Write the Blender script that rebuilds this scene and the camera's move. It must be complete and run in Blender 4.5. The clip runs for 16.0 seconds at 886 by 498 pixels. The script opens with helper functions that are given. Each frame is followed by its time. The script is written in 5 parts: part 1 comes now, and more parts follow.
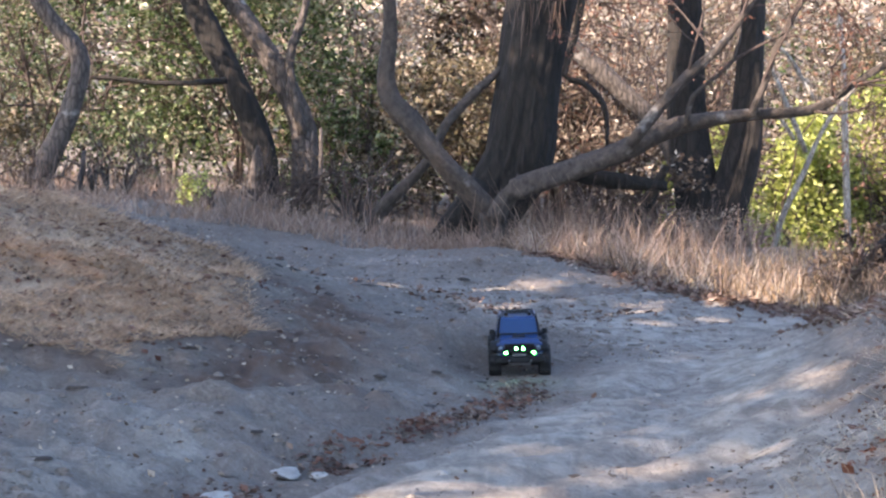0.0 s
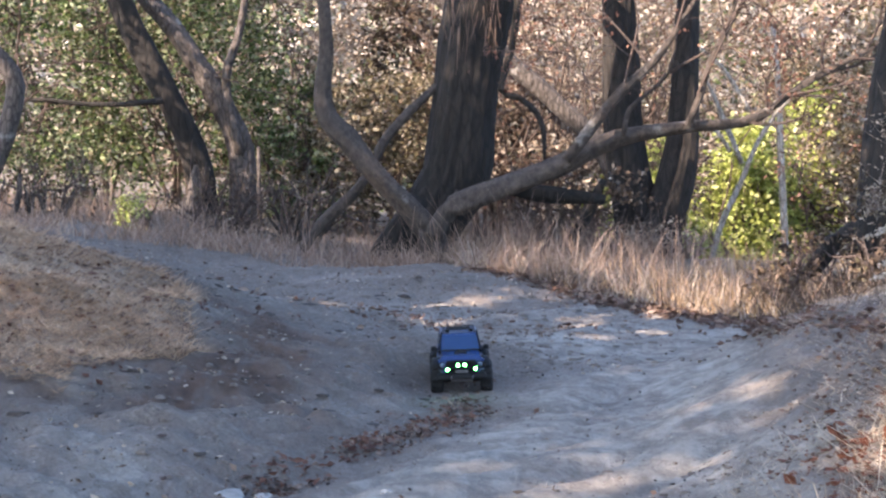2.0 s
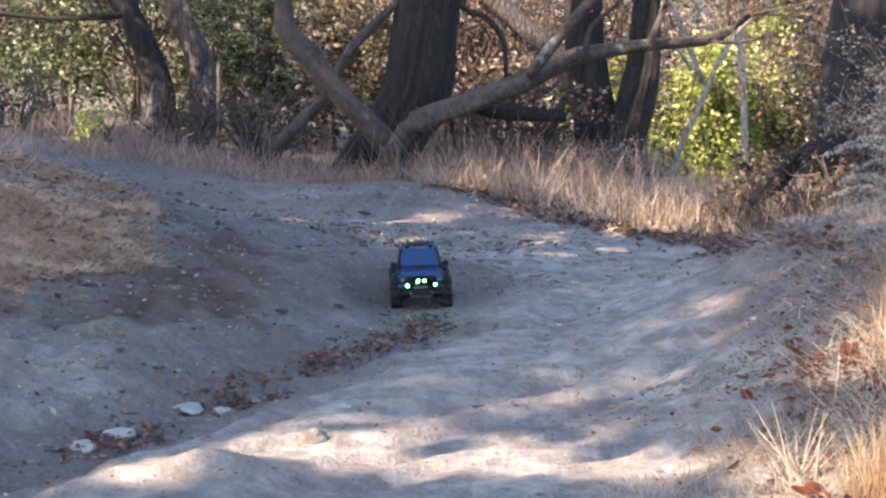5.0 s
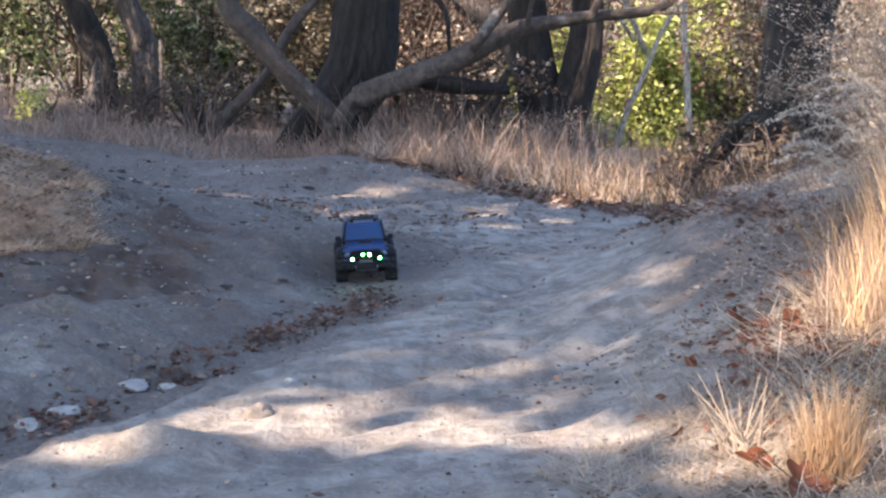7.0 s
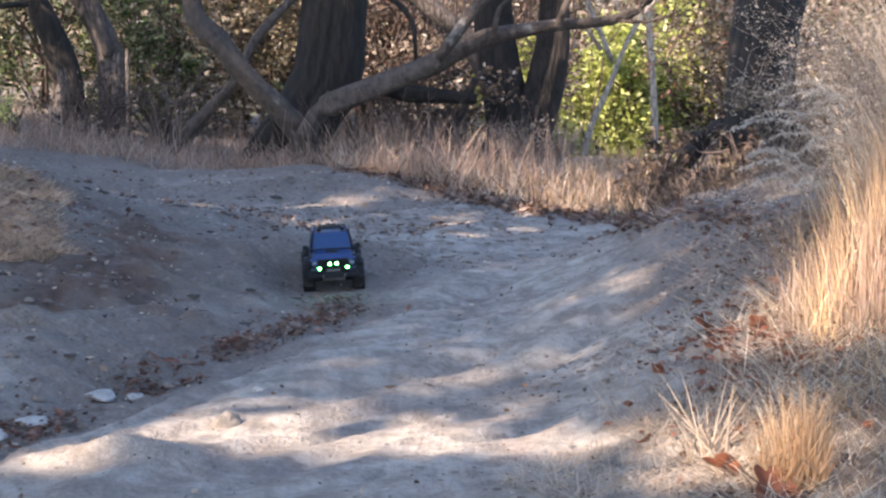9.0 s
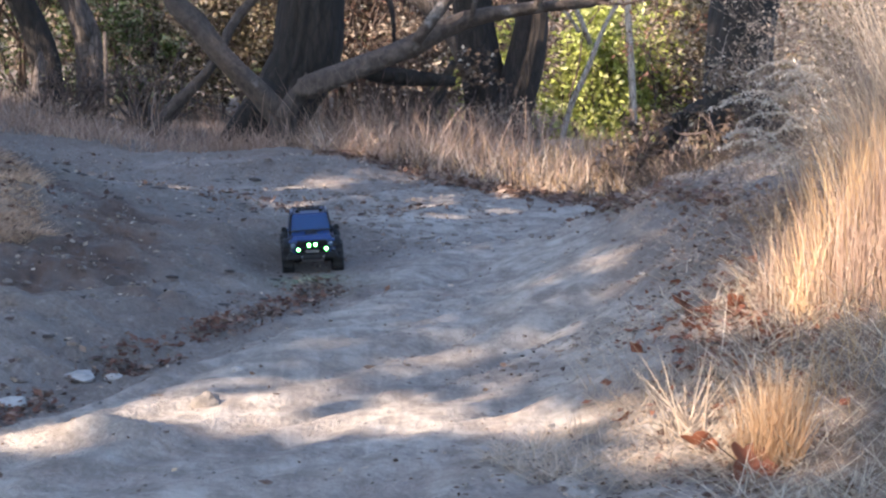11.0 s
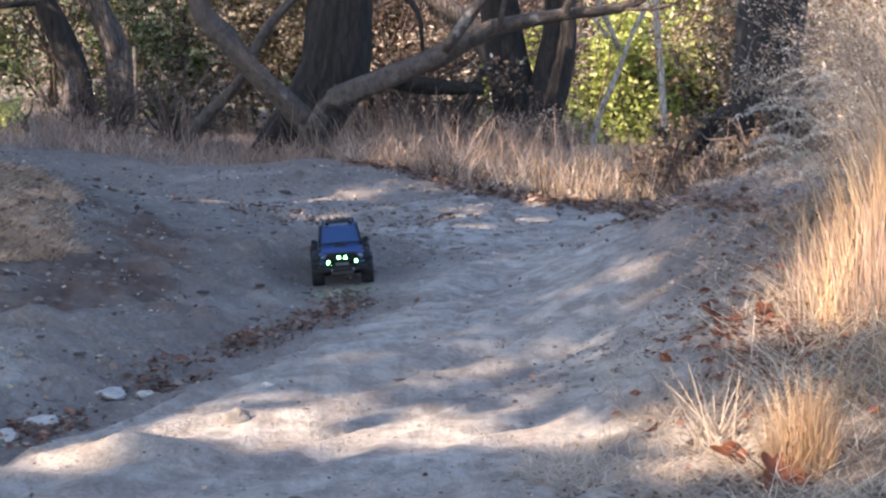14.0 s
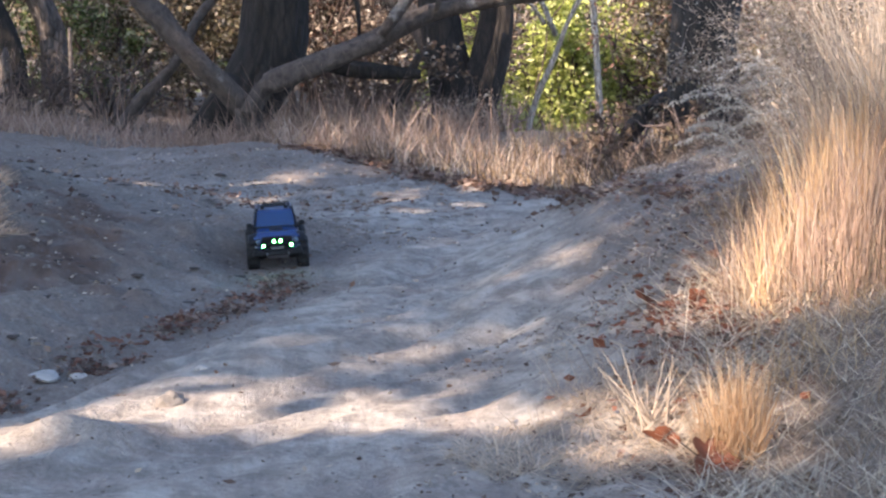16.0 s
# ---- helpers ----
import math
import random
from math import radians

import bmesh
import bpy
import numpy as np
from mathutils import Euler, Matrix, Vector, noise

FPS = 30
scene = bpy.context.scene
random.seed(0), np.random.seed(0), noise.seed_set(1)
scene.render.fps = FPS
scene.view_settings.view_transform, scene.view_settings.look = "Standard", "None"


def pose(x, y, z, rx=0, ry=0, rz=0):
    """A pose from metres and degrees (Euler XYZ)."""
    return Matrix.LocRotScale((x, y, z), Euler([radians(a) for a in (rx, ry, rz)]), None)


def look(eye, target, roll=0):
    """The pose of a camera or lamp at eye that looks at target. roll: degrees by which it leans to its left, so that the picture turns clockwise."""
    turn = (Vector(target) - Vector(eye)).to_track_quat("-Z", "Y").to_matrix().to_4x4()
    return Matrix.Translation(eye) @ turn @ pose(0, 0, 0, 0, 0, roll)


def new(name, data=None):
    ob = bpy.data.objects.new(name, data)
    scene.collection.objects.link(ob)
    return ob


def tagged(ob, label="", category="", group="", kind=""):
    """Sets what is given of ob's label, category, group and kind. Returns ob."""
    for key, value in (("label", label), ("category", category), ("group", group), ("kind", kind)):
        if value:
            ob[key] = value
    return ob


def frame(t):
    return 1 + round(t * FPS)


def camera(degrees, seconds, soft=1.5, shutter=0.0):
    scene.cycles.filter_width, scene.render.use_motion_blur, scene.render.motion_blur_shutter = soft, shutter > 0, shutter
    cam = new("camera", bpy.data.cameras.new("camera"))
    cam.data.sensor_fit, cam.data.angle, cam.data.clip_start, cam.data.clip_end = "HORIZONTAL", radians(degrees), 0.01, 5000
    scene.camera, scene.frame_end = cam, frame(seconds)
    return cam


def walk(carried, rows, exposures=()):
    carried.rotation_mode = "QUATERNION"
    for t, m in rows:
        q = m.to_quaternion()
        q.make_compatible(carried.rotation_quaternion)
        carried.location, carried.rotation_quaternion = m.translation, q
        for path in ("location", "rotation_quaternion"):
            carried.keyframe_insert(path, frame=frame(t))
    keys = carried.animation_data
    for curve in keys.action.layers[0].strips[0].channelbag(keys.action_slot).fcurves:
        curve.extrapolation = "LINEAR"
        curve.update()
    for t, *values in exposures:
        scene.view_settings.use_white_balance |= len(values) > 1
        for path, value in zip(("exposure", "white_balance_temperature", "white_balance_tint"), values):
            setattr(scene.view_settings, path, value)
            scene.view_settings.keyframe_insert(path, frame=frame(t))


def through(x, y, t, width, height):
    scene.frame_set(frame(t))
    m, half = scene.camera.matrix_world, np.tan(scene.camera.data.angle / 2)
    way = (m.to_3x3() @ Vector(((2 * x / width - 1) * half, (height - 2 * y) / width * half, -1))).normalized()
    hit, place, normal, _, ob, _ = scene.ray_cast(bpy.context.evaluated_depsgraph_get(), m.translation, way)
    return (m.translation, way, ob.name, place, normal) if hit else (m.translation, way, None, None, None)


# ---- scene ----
cam = camera(24.0, 16.0, soft=2.4)
walk(cam, [
    (0.0, pose(-0.0122, 0.0049, 1.1328, 85.840, -1.363, 4.762)),
    (0.5, pose(-0.0042, 0.0053, 1.1372, 86.272, -0.333, 4.315)),
    (1.0, pose(-0.0156, 0.0045, 1.1311, 86.630, -0.075, 3.789)),
    (1.5, pose(-0.0074, 0.0041, 1.1327, 86.607, -0.488, 3.195)),
    (2.0, pose(-0.0149, -0.0035, 1.1417, 86.292, -0.477, 3.026)),
    (2.5, pose(-0.0106, 0.0103, 1.1401, 86.156, -0.420, 2.949)),
    (3.0, pose(-0.0093, 0.0003, 1.1352, 86.130, 0.060, 3.143)),
    (3.5, pose(-0.0084, 0.0013, 1.1347, 85.928, -0.987, 3.062)),
    (4.0, pose(-0.0148, 0.0042, 1.1273, 85.477, -0.546, 2.926)),
    (4.5, pose(-0.0195, 0.0024, 1.1253, 84.485, -0.858, 2.616)),
    (5.0, pose(-0.0122, 0.0062, 1.1288, 84.071, -0.865, 1.976)),
    (7.5, pose(-0.0000, 0.0026, 1.1197, 83.362, -0.078, 0.234)),
    (8.0, pose(-0.0000, 0.0000, 1.1200, 83.519, 0.000, 0.000)),
    (8.5, pose(0.0023, -0.0028, 1.1201, 83.660, -0.001, -0.215)),
    (10.8, pose(-0.0036, 0.0123, 1.1022, 83.534, -0.038, -1.110)),
    (11.0, pose(0.0027, -0.0117, 1.1073, 83.217, 0.018, -1.046)),
    (11.5, pose(-0.0003, -0.0043, 1.1029, 81.984, 0.246, -0.640)),
    (12.0, pose(0.0067, -0.0011, 1.1115, 82.269, 0.576, -0.480)),
    (12.5, pose(0.0110, -0.0012, 1.1172, 82.513, 0.445, -0.402)),
    (13.0, pose(0.0090, -0.0266, 1.1194, 82.985, 0.708, -0.198)),
    (13.5, pose(0.0153, -0.0175, 1.1235, 83.028, 0.693, -0.109)),
    (14.0, pose(0.0213, -0.0162, 1.1263, 83.399, 1.009, -0.223)),
    (14.5, pose(0.0228, -0.0192, 1.1234, 83.453, 1.164, -0.574)),
    (15.0, pose(0.0242, -0.0179, 1.1178, 83.306, 0.914, -1.208)),
    (15.5, pose(0.0206, -0.0287, 1.1198, 83.149, 0.636, -1.886)),
    (16.0, pose(0.0218, -0.0267, 1.1277, 82.952, 0.434, -1.937)),
], exposures=[(0.0, 2.22, 6090, 13), (4.0, 2.18, 6090, 13), (7.5, 2.0, 6090, 13), (16.0, 2.0, 6090, 13)])

# ---------------------------------------------------------------- light
SUN_ELEV, SUN_BACK = radians(36), Vector((-0.75, -0.66, 0)).normalized()
TO_SUN = Vector((SUN_BACK.x * math.cos(SUN_ELEV), SUN_BACK.y * math.cos(SUN_ELEV), math.sin(SUN_ELEV)))
world = bpy.data.worlds.new("daylight")
scene.world = world
world.use_nodes = True
wn = world.node_tree.nodes
sky = wn.new("ShaderNodeTexSky")
sky.sky_type, sky.sun_disc = "NISHITA", False
sky.sun_elevation, sky.sun_rotation = SUN_ELEV, math.atan2(TO_SUN.x, TO_SUN.y)
wn["Background"].inputs["Strength"].default_value = 0.15
world.node_tree.links.new(sky.outputs["Color"], wn["Background"].inputs["Color"])
sun = new("sun", bpy.data.lights.new("sun", "SUN"))
sun.data.energy, sun.data.angle, sun.data.color = 5.0, radians(0.53), (1.0, 0.79, 0.58)
sun.matrix_world = look((0, 0, 30), tuple(Vector((0, 0, 30)) - TO_SUN))


# ---------------------------------------------------------------- materials
def material(name, rough=0.8, metal=0.0):
    m = bpy.data.materials.new(name)
    m.use_nodes = True
    t = m.node_tree
    b = t.nodes["Principled BSDF"]
    b.inputs["Roughness"].default_value, b.inputs["Metallic"].default_value = rough, metal
    return m, t, b


def node(t, kind, **values):
    n = t.nodes.new(kind)
    for k, v in values.items():
        n.inputs[k.replace("_", " ")].default_value = v
    return n


def place(t, scale=(1, 1, 1)):
    c = t.nodes.new("ShaderNodeTexCoord")
    m = t.nodes.new("ShaderNodeMapping")
    m.inputs["Scale"].default_value = scale
    t.links.new(c.outputs["Object"], m.inputs["Vector"])
    return m.outputs["Vector"]


def ramp(t, fac, stops):
    r = t.nodes.new("ShaderNodeValToRGB")
    e = r.color_ramp.elements
    while len(e) < len(stops):
        e.new(0.5)
    for k, (p, col) in enumerate(stops):
        e[k].position, e[k].color = p, (*col, 1)
    t.links.new(fac, r.inputs["Fac"])
    return r.outputs["Color"]


def mix(t, fac, a, b, mode="MIX"):
    n = t.nodes.new("ShaderNodeMix")
    n.data_type, n.blend_type = "RGBA", mode
    if isinstance(fac, float):
        n.inputs[0].default_value = fac
    else:
        t.links.new(fac, n.inputs[0])
    for s, v in ((6, a), (7, b)):
        if isinstance(v, tuple):
            n.inputs[s].default_value = (*v, 1)
        else:
            t.links.new(v, n.inputs[s])
    return n.outputs[2]


def bump(t, b, height, strength, distance):
    n = t.nodes.new("ShaderNodeBump")
    n.inputs["Strength"].default_value, n.inputs["Distance"].default_value = strength, distance
    t.links.new(height, n.inputs["Height"])
    t.links.new(n.outputs["Normal"], b.inputs["Normal"])


def dirt_material():
    m, t, b = material("dry_dirt", 0.95)
    v = place(t)
    big = node(t, "ShaderNodeTexNoise", Scale=0.9, Detail=6.0, Roughness=0.6)
    mid = node(t, "ShaderNodeTexNoise", Scale=9.0, Detail=5.0, Roughness=0.65)
    fine = node(t, "ShaderNodeTexNoise", Scale=70.0, Detail=4.0, Roughness=0.7)
    crumbs = node(t, "ShaderNodeTexVoronoi", Scale=32.0)
    for n in (big, mid, fine, crumbs):
        t.links.new(v, n.inputs["Vector"])
    c = ramp(t, big.outputs["Fac"], [(0.34, (0.075, 0.050, 0.036)), (0.47, (0.125, 0.096, 0.078)), (0.56, (0.165, 0.138, 0.118)), (0.68, (0.27, 0.232, 0.20))])
    silt = t.nodes.new("ShaderNodeAttribute")
    silt.attribute_name = "silt"
    c = mix(t, silt.outputs["Fac"], c, ramp(t, big.outputs["Fac"], [(0.34, (0.31, 0.271, 0.227)), (0.66, (0.47, 0.424, 0.365))]))
    stain = node(t, "ShaderNodeTexNoise", Scale=2.6, Detail=7.0, Roughness=0.7, Distortion=0.8)
    t.links.new(v, stain.inputs["Vector"])
    c = mix(t, ramp(t, stain.outputs["Fac"], [(0.46, (0, 0, 0)), (0.64, (0.75, 0.75, 0.75))]), c, (0.125, 0.078, 0.06))
    c = mix(t, ramp(t, mid.outputs["Fac"], [(0.40, (0.35, 0.35, 0.35)), (0.57, (1, 1, 1))]), (0.085, 0.064, 0.05), c)
    clod = node(t, "ShaderNodeTexNoise", Scale=24.0, Detail=4.0, Roughness=0.6, Distortion=0.5)
    t.links.new(v, clod.inputs["Vector"])
    c = mix(t, ramp(t, clod.outputs["Fac"], [(0.55, (0, 0, 0)), (0.68, (0.35, 0.35, 0.35))]), c, (0.42, 0.37, 0.32))
    c = mix(t, ramp(t, crumbs.outputs["Distance"], [(0.0, (0.6, 0.6, 0.6)), (0.17, (0, 0, 0))]), c, (0.06, 0.046, 0.036))
    c = mix(t, 0.35, c, ramp(t, fine.outputs["Fac"], [(0.3, (0.09, 0.075, 0.062)), (0.65, (0.32, 0.28, 0.24))]))
    chaff = t.nodes.new("ShaderNodeAttribute")
    chaff.attribute_name = "chaff"
    straw = ramp(t, mid.outputs["Fac"], [(0.33, (0.17, 0.098, 0.06)), (0.47, (0.36, 0.235, 0.15)), (0.6, (0.52, 0.37, 0.25))])
    straw = mix(t, 0.4, straw, ramp(t, fine.outputs["Fac"], [(0.35, (0.16, 0.095, 0.06)), (0.6, (0.56, 0.42, 0.30))]))
    c = mix(t, chaff.outputs["Fac"], c, straw)
    soil = t.nodes.new("ShaderNodeAttribute")
    soil.attribute_name = "soil"
    c = mix(t, soil.outputs["Fac"], c, ramp(t, mid.outputs["Fac"], [(0.35, (0.05, 0.028, 0.019)), (0.65, (0.125, 0.075, 0.05))]))
    # furrows drawn out along the way the water ran
    flow = t.nodes.new("ShaderNodeMapping")
    flow.inputs["Rotation"].default_value = (0, 0, radians(35))
    flow.inputs["Scale"].default_value = (17, 2.6, 8)
    t.links.new(v, flow.inputs["Vector"])
    furrow = node(t, "ShaderNodeTexNoise", Scale=1.0, Detail=5.0, Roughness=0.6)
    t.links.new(flow.outputs["Vector"], furrow.inputs["Vector"])
    c = mix(t, ramp(t, furrow.outputs["Fac"], [(0.36, (0.4, 0.4, 0.4)), (0.48, (0, 0, 0))]), c, (0.135, 0.115, 0.10))
    t.links.new(c, b.inputs["Base Color"])
    h = mix(t, 0.4, mix(t, 0.6, mid.outputs["Fac"], furrow.outputs["Fac"]), fine.outputs["Fac"])
    bump(t, b, h, 0.8, 0.04)
    return m


def bark_material(name, dark, light, patch=None, groove=14.0, grain=0.3, crack=0.75):
    m, t, b = material(name, 0.92)
    v = place(t, (groove, groove, groove * grain))
    w = place(t)
    ridges = node(t, "ShaderNodeTexNoise", Scale=1.6, Detail=5.0, Roughness=0.65, Distortion=0.6)
    cracks = node(t, "ShaderNodeTexVoronoi", Scale=1.3)
    cracks.feature = "DISTANCE_TO_EDGE"
    blotch = node(t, "ShaderNodeTexNoise", Scale=3.5, Detail=5.0, Roughness=0.6)
    t.links.new(v, ridges.inputs["Vector"])
    t.links.new(v, cracks.inputs["Vector"])
    t.links.new(w, blotch.inputs["Vector"])
    c = ramp(t, ridges.outputs["Fac"], [(0.3, dark), (0.7, light)])
    c = mix(t, ramp(t, cracks.outputs["Distance"], [(0.0, (crack, crack, crack)), (0.12, (0, 0, 0))]), c, tuple(x * 0.3 for x in dark))
    if patch:
        c = mix(t, ramp(t, blotch.outputs["Fac"], [(0.62, (0, 0, 0)), (0.69, (0.85, 0.85, 0.85))]), c, patch)
    t.links.new(c, b.inputs["Base Color"])
    bump(t, b, mix(t, 0.65 * crack, ridges.outputs["Fac"], cracks.outputs["Distance"]), 1.0, 0.035)
    return m


def leaf_material(name, shades, through=0.45, rough=0.42):
    """Leaves or blades: each island picks its shade; some light passes through."""
    m, t, b = material(name, rough)
    g = t.nodes.new("ShaderNodeNewGeometry")
    c = ramp(t, g.outputs["Random Per Island"], [(k / (len(shades) - 1), s) for k, s in enumerate(shades)])
    v = place(t)
    n = node(t, "ShaderNodeTexNoise", Scale=1.7, Detail=3.0)
    t.links.new(v, n.inputs["Vector"])
    c = mix(t, ramp(t, n.outputs["Fac"], [(0.35, (0.6, 0.6, 0.6)), (0.58, (0, 0, 0))]), c, tuple(x * 0.8 for x in shades[0]))
    t.links.new(c, b.inputs["Base Color"])
    b.inputs["Specular IOR Level"].default_value = 0.2
    tr = t.nodes.new("ShaderNodeBsdfTranslucent")
    t.links.new(c, tr.inputs["Color"])
    mx = t.nodes.new("ShaderNodeMixShader")
    mx.inputs[0].default_value = through
    t.links.new(b.outputs[0], mx.inputs[1])
    t.links.new(tr.outputs[0], mx.inputs[2])
    t.links.new(mx.outputs[0], t.nodes["Material Output"].inputs["Surface"])
    return m


def plain_material(name, colour, rough, metal=0.0, grain=0.25, scale=60.0):
    m, t, b = material(name, rough, metal)
    n = node(t, "ShaderNodeTexNoise", Scale=scale, Detail=4.0)
    t.links.new(place(t), n.inputs["Vector"])
    t.links.new(mix(t, ramp(t, n.outputs["Fac"], [(0.35, (1, 1, 1)), (0.65, (0, 0, 0))]), colour, tuple(x * (1 - grain) for x in colour)), b.inputs["Base Color"])
    bump(t, b, n.outputs["Fac"], 0.25, 0.004)
    return m


def lamp_material(name, colour, power):
    m, t, b = material(name, 0.3)
    b.inputs["Base Color"].default_value = (*colour, 1)
    b.inputs["Emission Color"].default_value = (*colour, 1)
    b.inputs["Emission Strength"].default_value = power
    return m


DIRT = dirt_material()
BARK_DARK = bark_material("furrowed_dark_bark", (0.0035, 0.0026, 0.0022), (0.023, 0.017, 0.0138), groove=11)
BARK_TWIN = bark_material("dark_brown_bark", (0.006, 0.0045, 0.0038), (0.026, 0.019, 0.0155), groove=13)
BARK_GREY = bark_material("smooth_grey_bark", (0.038, 0.03, 0.027), (0.125, 0.103, 0.093), (0.30, 0.28, 0.265), groove=18)
BARK_MID = bark_material("grey_brown_bark", (0.045, 0.036, 0.032), (0.13, 0.11, 0.098), groove=16)
BARK_FORK = bark_material("brown_grey_bark", (0.024, 0.018, 0.015), (0.095, 0.074, 0.062), (0.21, 0.19, 0.175), groove=16, grain=0.7, crack=0.15)
BARK_PALE = bark_material("pale_dead_wood", (0.28, 0.24, 0.2), (0.5, 0.45, 0.39), groove=22)
BARK_STALK = bark_material("dry_weed_stalk", (0.17, 0.125, 0.10), (0.34, 0.27, 0.22), groove=30)
TWIG = bark_material("thin_twig_bark", (0.05, 0.034, 0.029), (0.14, 0.10, 0.085), groove=40)
STRAW = leaf_material("dry_straw", [(0.30, 0.19, 0.10), (0.46, 0.32, 0.17), (0.56, 0.42, 0.25), (0.40, 0.27, 0.15)], 0.35, 0.6)
STRAW_RED = leaf_material("reddish_dry_weeds", [(0.24, 0.16, 0.115), (0.39, 0.27, 0.205), (0.50, 0.385, 0.305), (0.31, 0.205, 0.155)], 0.3, 0.7)
STRAW_BROWN = leaf_material("red_brown_dead_weeds", [(0.10, 0.065, 0.05), (0.20, 0.135, 0.105), (0.33, 0.235, 0.185), (0.15, 0.10, 0.078)], 0.3, 0.7)
STRAW_PINK = leaf_material("pinkish_matted_straw", [(0.42, 0.25, 0.145), (0.62, 0.42, 0.265), (0.78, 0.57, 0.39), (0.50, 0.31, 0.19)], 0.3, 0.7)
STRAW_FUZZ = leaf_material("fuzzy_beige_seed_heads", [(0.20, 0.165, 0.135), (0.34, 0.285, 0.23), (0.47, 0.40, 0.33), (0.28, 0.22, 0.175)], 0.3, 0.7)
STRAW_PALE = leaf_material("silvery_plumes", [(0.40, 0.36, 0.31), (0.56, 0.51, 0.45), (0.70, 0.65, 0.58)], 0.25, 0.65)
STRAW_GREY = leaf_material("grey_trampled_straw", [(0.26, 0.20, 0.15), (0.42, 0.34, 0.26), (0.55, 0.46, 0.37), (0.34, 0.26, 0.19)], 0.25, 0.7)
GOLD = leaf_material("golden_grass", [(0.30, 0.175, 0.095), (0.55, 0.375, 0.215), (0.74, 0.58, 0.40), (0.42, 0.26, 0.14)], 0.4, 0.55)
PALE_STALK = leaf_material("bleached_stalks", [(0.45, 0.38, 0.29), (0.62, 0.54, 0.43), (0.7, 0.62, 0.5)], 0.25, 0.6)
LITTER = leaf_material("fallen_leaves", [(0.065, 0.04, 0.031), (0.14, 0.078, 0.056), (0.20, 0.122, 0.09), (0.31, 0.235, 0.185), (0.11, 0.063, 0.047)], 0.15, 0.7)
DARK_BITS = leaf_material("dark_plant_crumbs", [(0.05, 0.036, 0.028), (0.11, 0.075, 0.055), (0.08, 0.055, 0.042)], 0.1, 0.8)
STRAW_DULL = leaf_material("dull_brown_straw", [(0.13, 0.095, 0.07), (0.23, 0.175, 0.13), (0.36, 0.285, 0.22), (0.18, 0.13, 0.095)], 0.2, 0.75)
DULL_BROWN = leaf_material("dull_dark_leaves", [(0.05, 0.033, 0.024), (0.10, 0.07, 0.048), (0.17, 0.125, 0.09)], 0.25, 0.6)
RED_LEAF = leaf_material("red_brown_leaf", [(0.09, 0.035, 0.022), (0.21, 0.075, 0.04), (0.14, 0.05, 0.028)], 0.1, 0.6)
GREEN = leaf_material("green_leaves", [(0.022, 0.034, 0.013), (0.07, 0.105, 0.034), (0.19, 0.235, 0.09), (0.46, 0.48, 0.33)], 0.4, 0.35)
OLIVE = leaf_material("olive_brown_leaves", [(0.04, 0.034, 0.018), (0.13, 0.108, 0.06), (0.29, 0.24, 0.155), (0.54, 0.47, 0.38)], 0.4, 0.4)
BROWN = leaf_material("withered_brown_leaves", [(0.13, 0.09, 0.066), (0.30, 0.23, 0.175), (0.47, 0.395, 0.32), (0.70, 0.64, 0.56)], 0.35, 0.55)
RUST = leaf_material("rusty_hanging_leaves", [(0.085, 0.04, 0.03), (0.17, 0.085, 0.06), (0.25, 0.145, 0.108)], 0.35, 0.6)
YELLOW = leaf_material("yellow_green_leaves", [(0.14, 0.17, 0.04), (0.38, 0.43, 0.11), (0.56, 0.60, 0.20), (0.72, 0.73, 0.38)], 0.45, 0.5)
# darker copy of YELLOW: shade put into the leaf colour
YELLOW_DARK = leaf_material("shade_toned_yellow_green_leaves", [(0.07, 0.09, 0.025), (0.16, 0.19, 0.05), (0.26, 0.29, 0.09)], 0.4, 0.5)
STONE = plain_material("dusty_stone", (0.15, 0.13, 0.115), 0.9, grain=0.4, scale=25)
CLOD = plain_material("dark_soil", (0.062, 0.046, 0.037), 0.95, grain=0.5, scale=45)
PALE_STONE = plain_material("pale_stone", (0.36, 0.335, 0.305), 0.85, grain=0.3, scale=30)
PAINT = plain_material("metallic_blue_paint", (0.003, 0.026, 0.112), 0.28, 0.25, 0.1)
BLACK = plain_material("black_plastic", (0.006, 0.006, 0.007), 0.62, grain=0.3)
RUBBER = plain_material("dusty_rubber", (0.009, 0.0085, 0.0085), 0.85, grain=0.5, scale=40)
RIM = plain_material("dark_grey_metal", (0.07, 0.07, 0.075), 0.35, 0.8)
GLASS = plain_material("tinted_blue_glass", (0.004, 0.032, 0.115), 0.16, 0.0, 0.05)
CHROME = plain_material("dusty_chrome", (0.32, 0.32, 0.32), 0.3, 0.9)
GLASS.node_tree.nodes["Principled BSDF"].inputs["Specular IOR Level"].default_value = 0.3
BLACK.node_tree.nodes["Principled BSDF"].inputs["Specular IOR Level"].default_value = 0.25
LENS = plain_material("clear_headlight_lens", (0.2, 0.26, 0.33), 0.12)
LED = lamp_material("green_led", (0.09, 1.0, 0.10), 40.0)



# ---------------------------------------------------------------- mesh helpers
def mesh(name, verts, faces, mats, smooth=False):
    me = bpy.data.meshes.new(name)
    me.from_pydata(np.asarray(verts).tolist() if not isinstance(verts, list) else verts, [], faces.tolist() if isinstance(faces, np.ndarray) else faces)
    me.materials.append(mats)
    if smooth:
        me.polygons.foreach_set("use_smooth", np.ones(len(me.polygons), bool))
    me.update()
    return me


def part(name, data, parent=None, label="", at=None):
    ob = new(name, data)
    ob.parent = parent
    if at is not None:
        ob.matrix_local = at
    return tagged(ob, label)


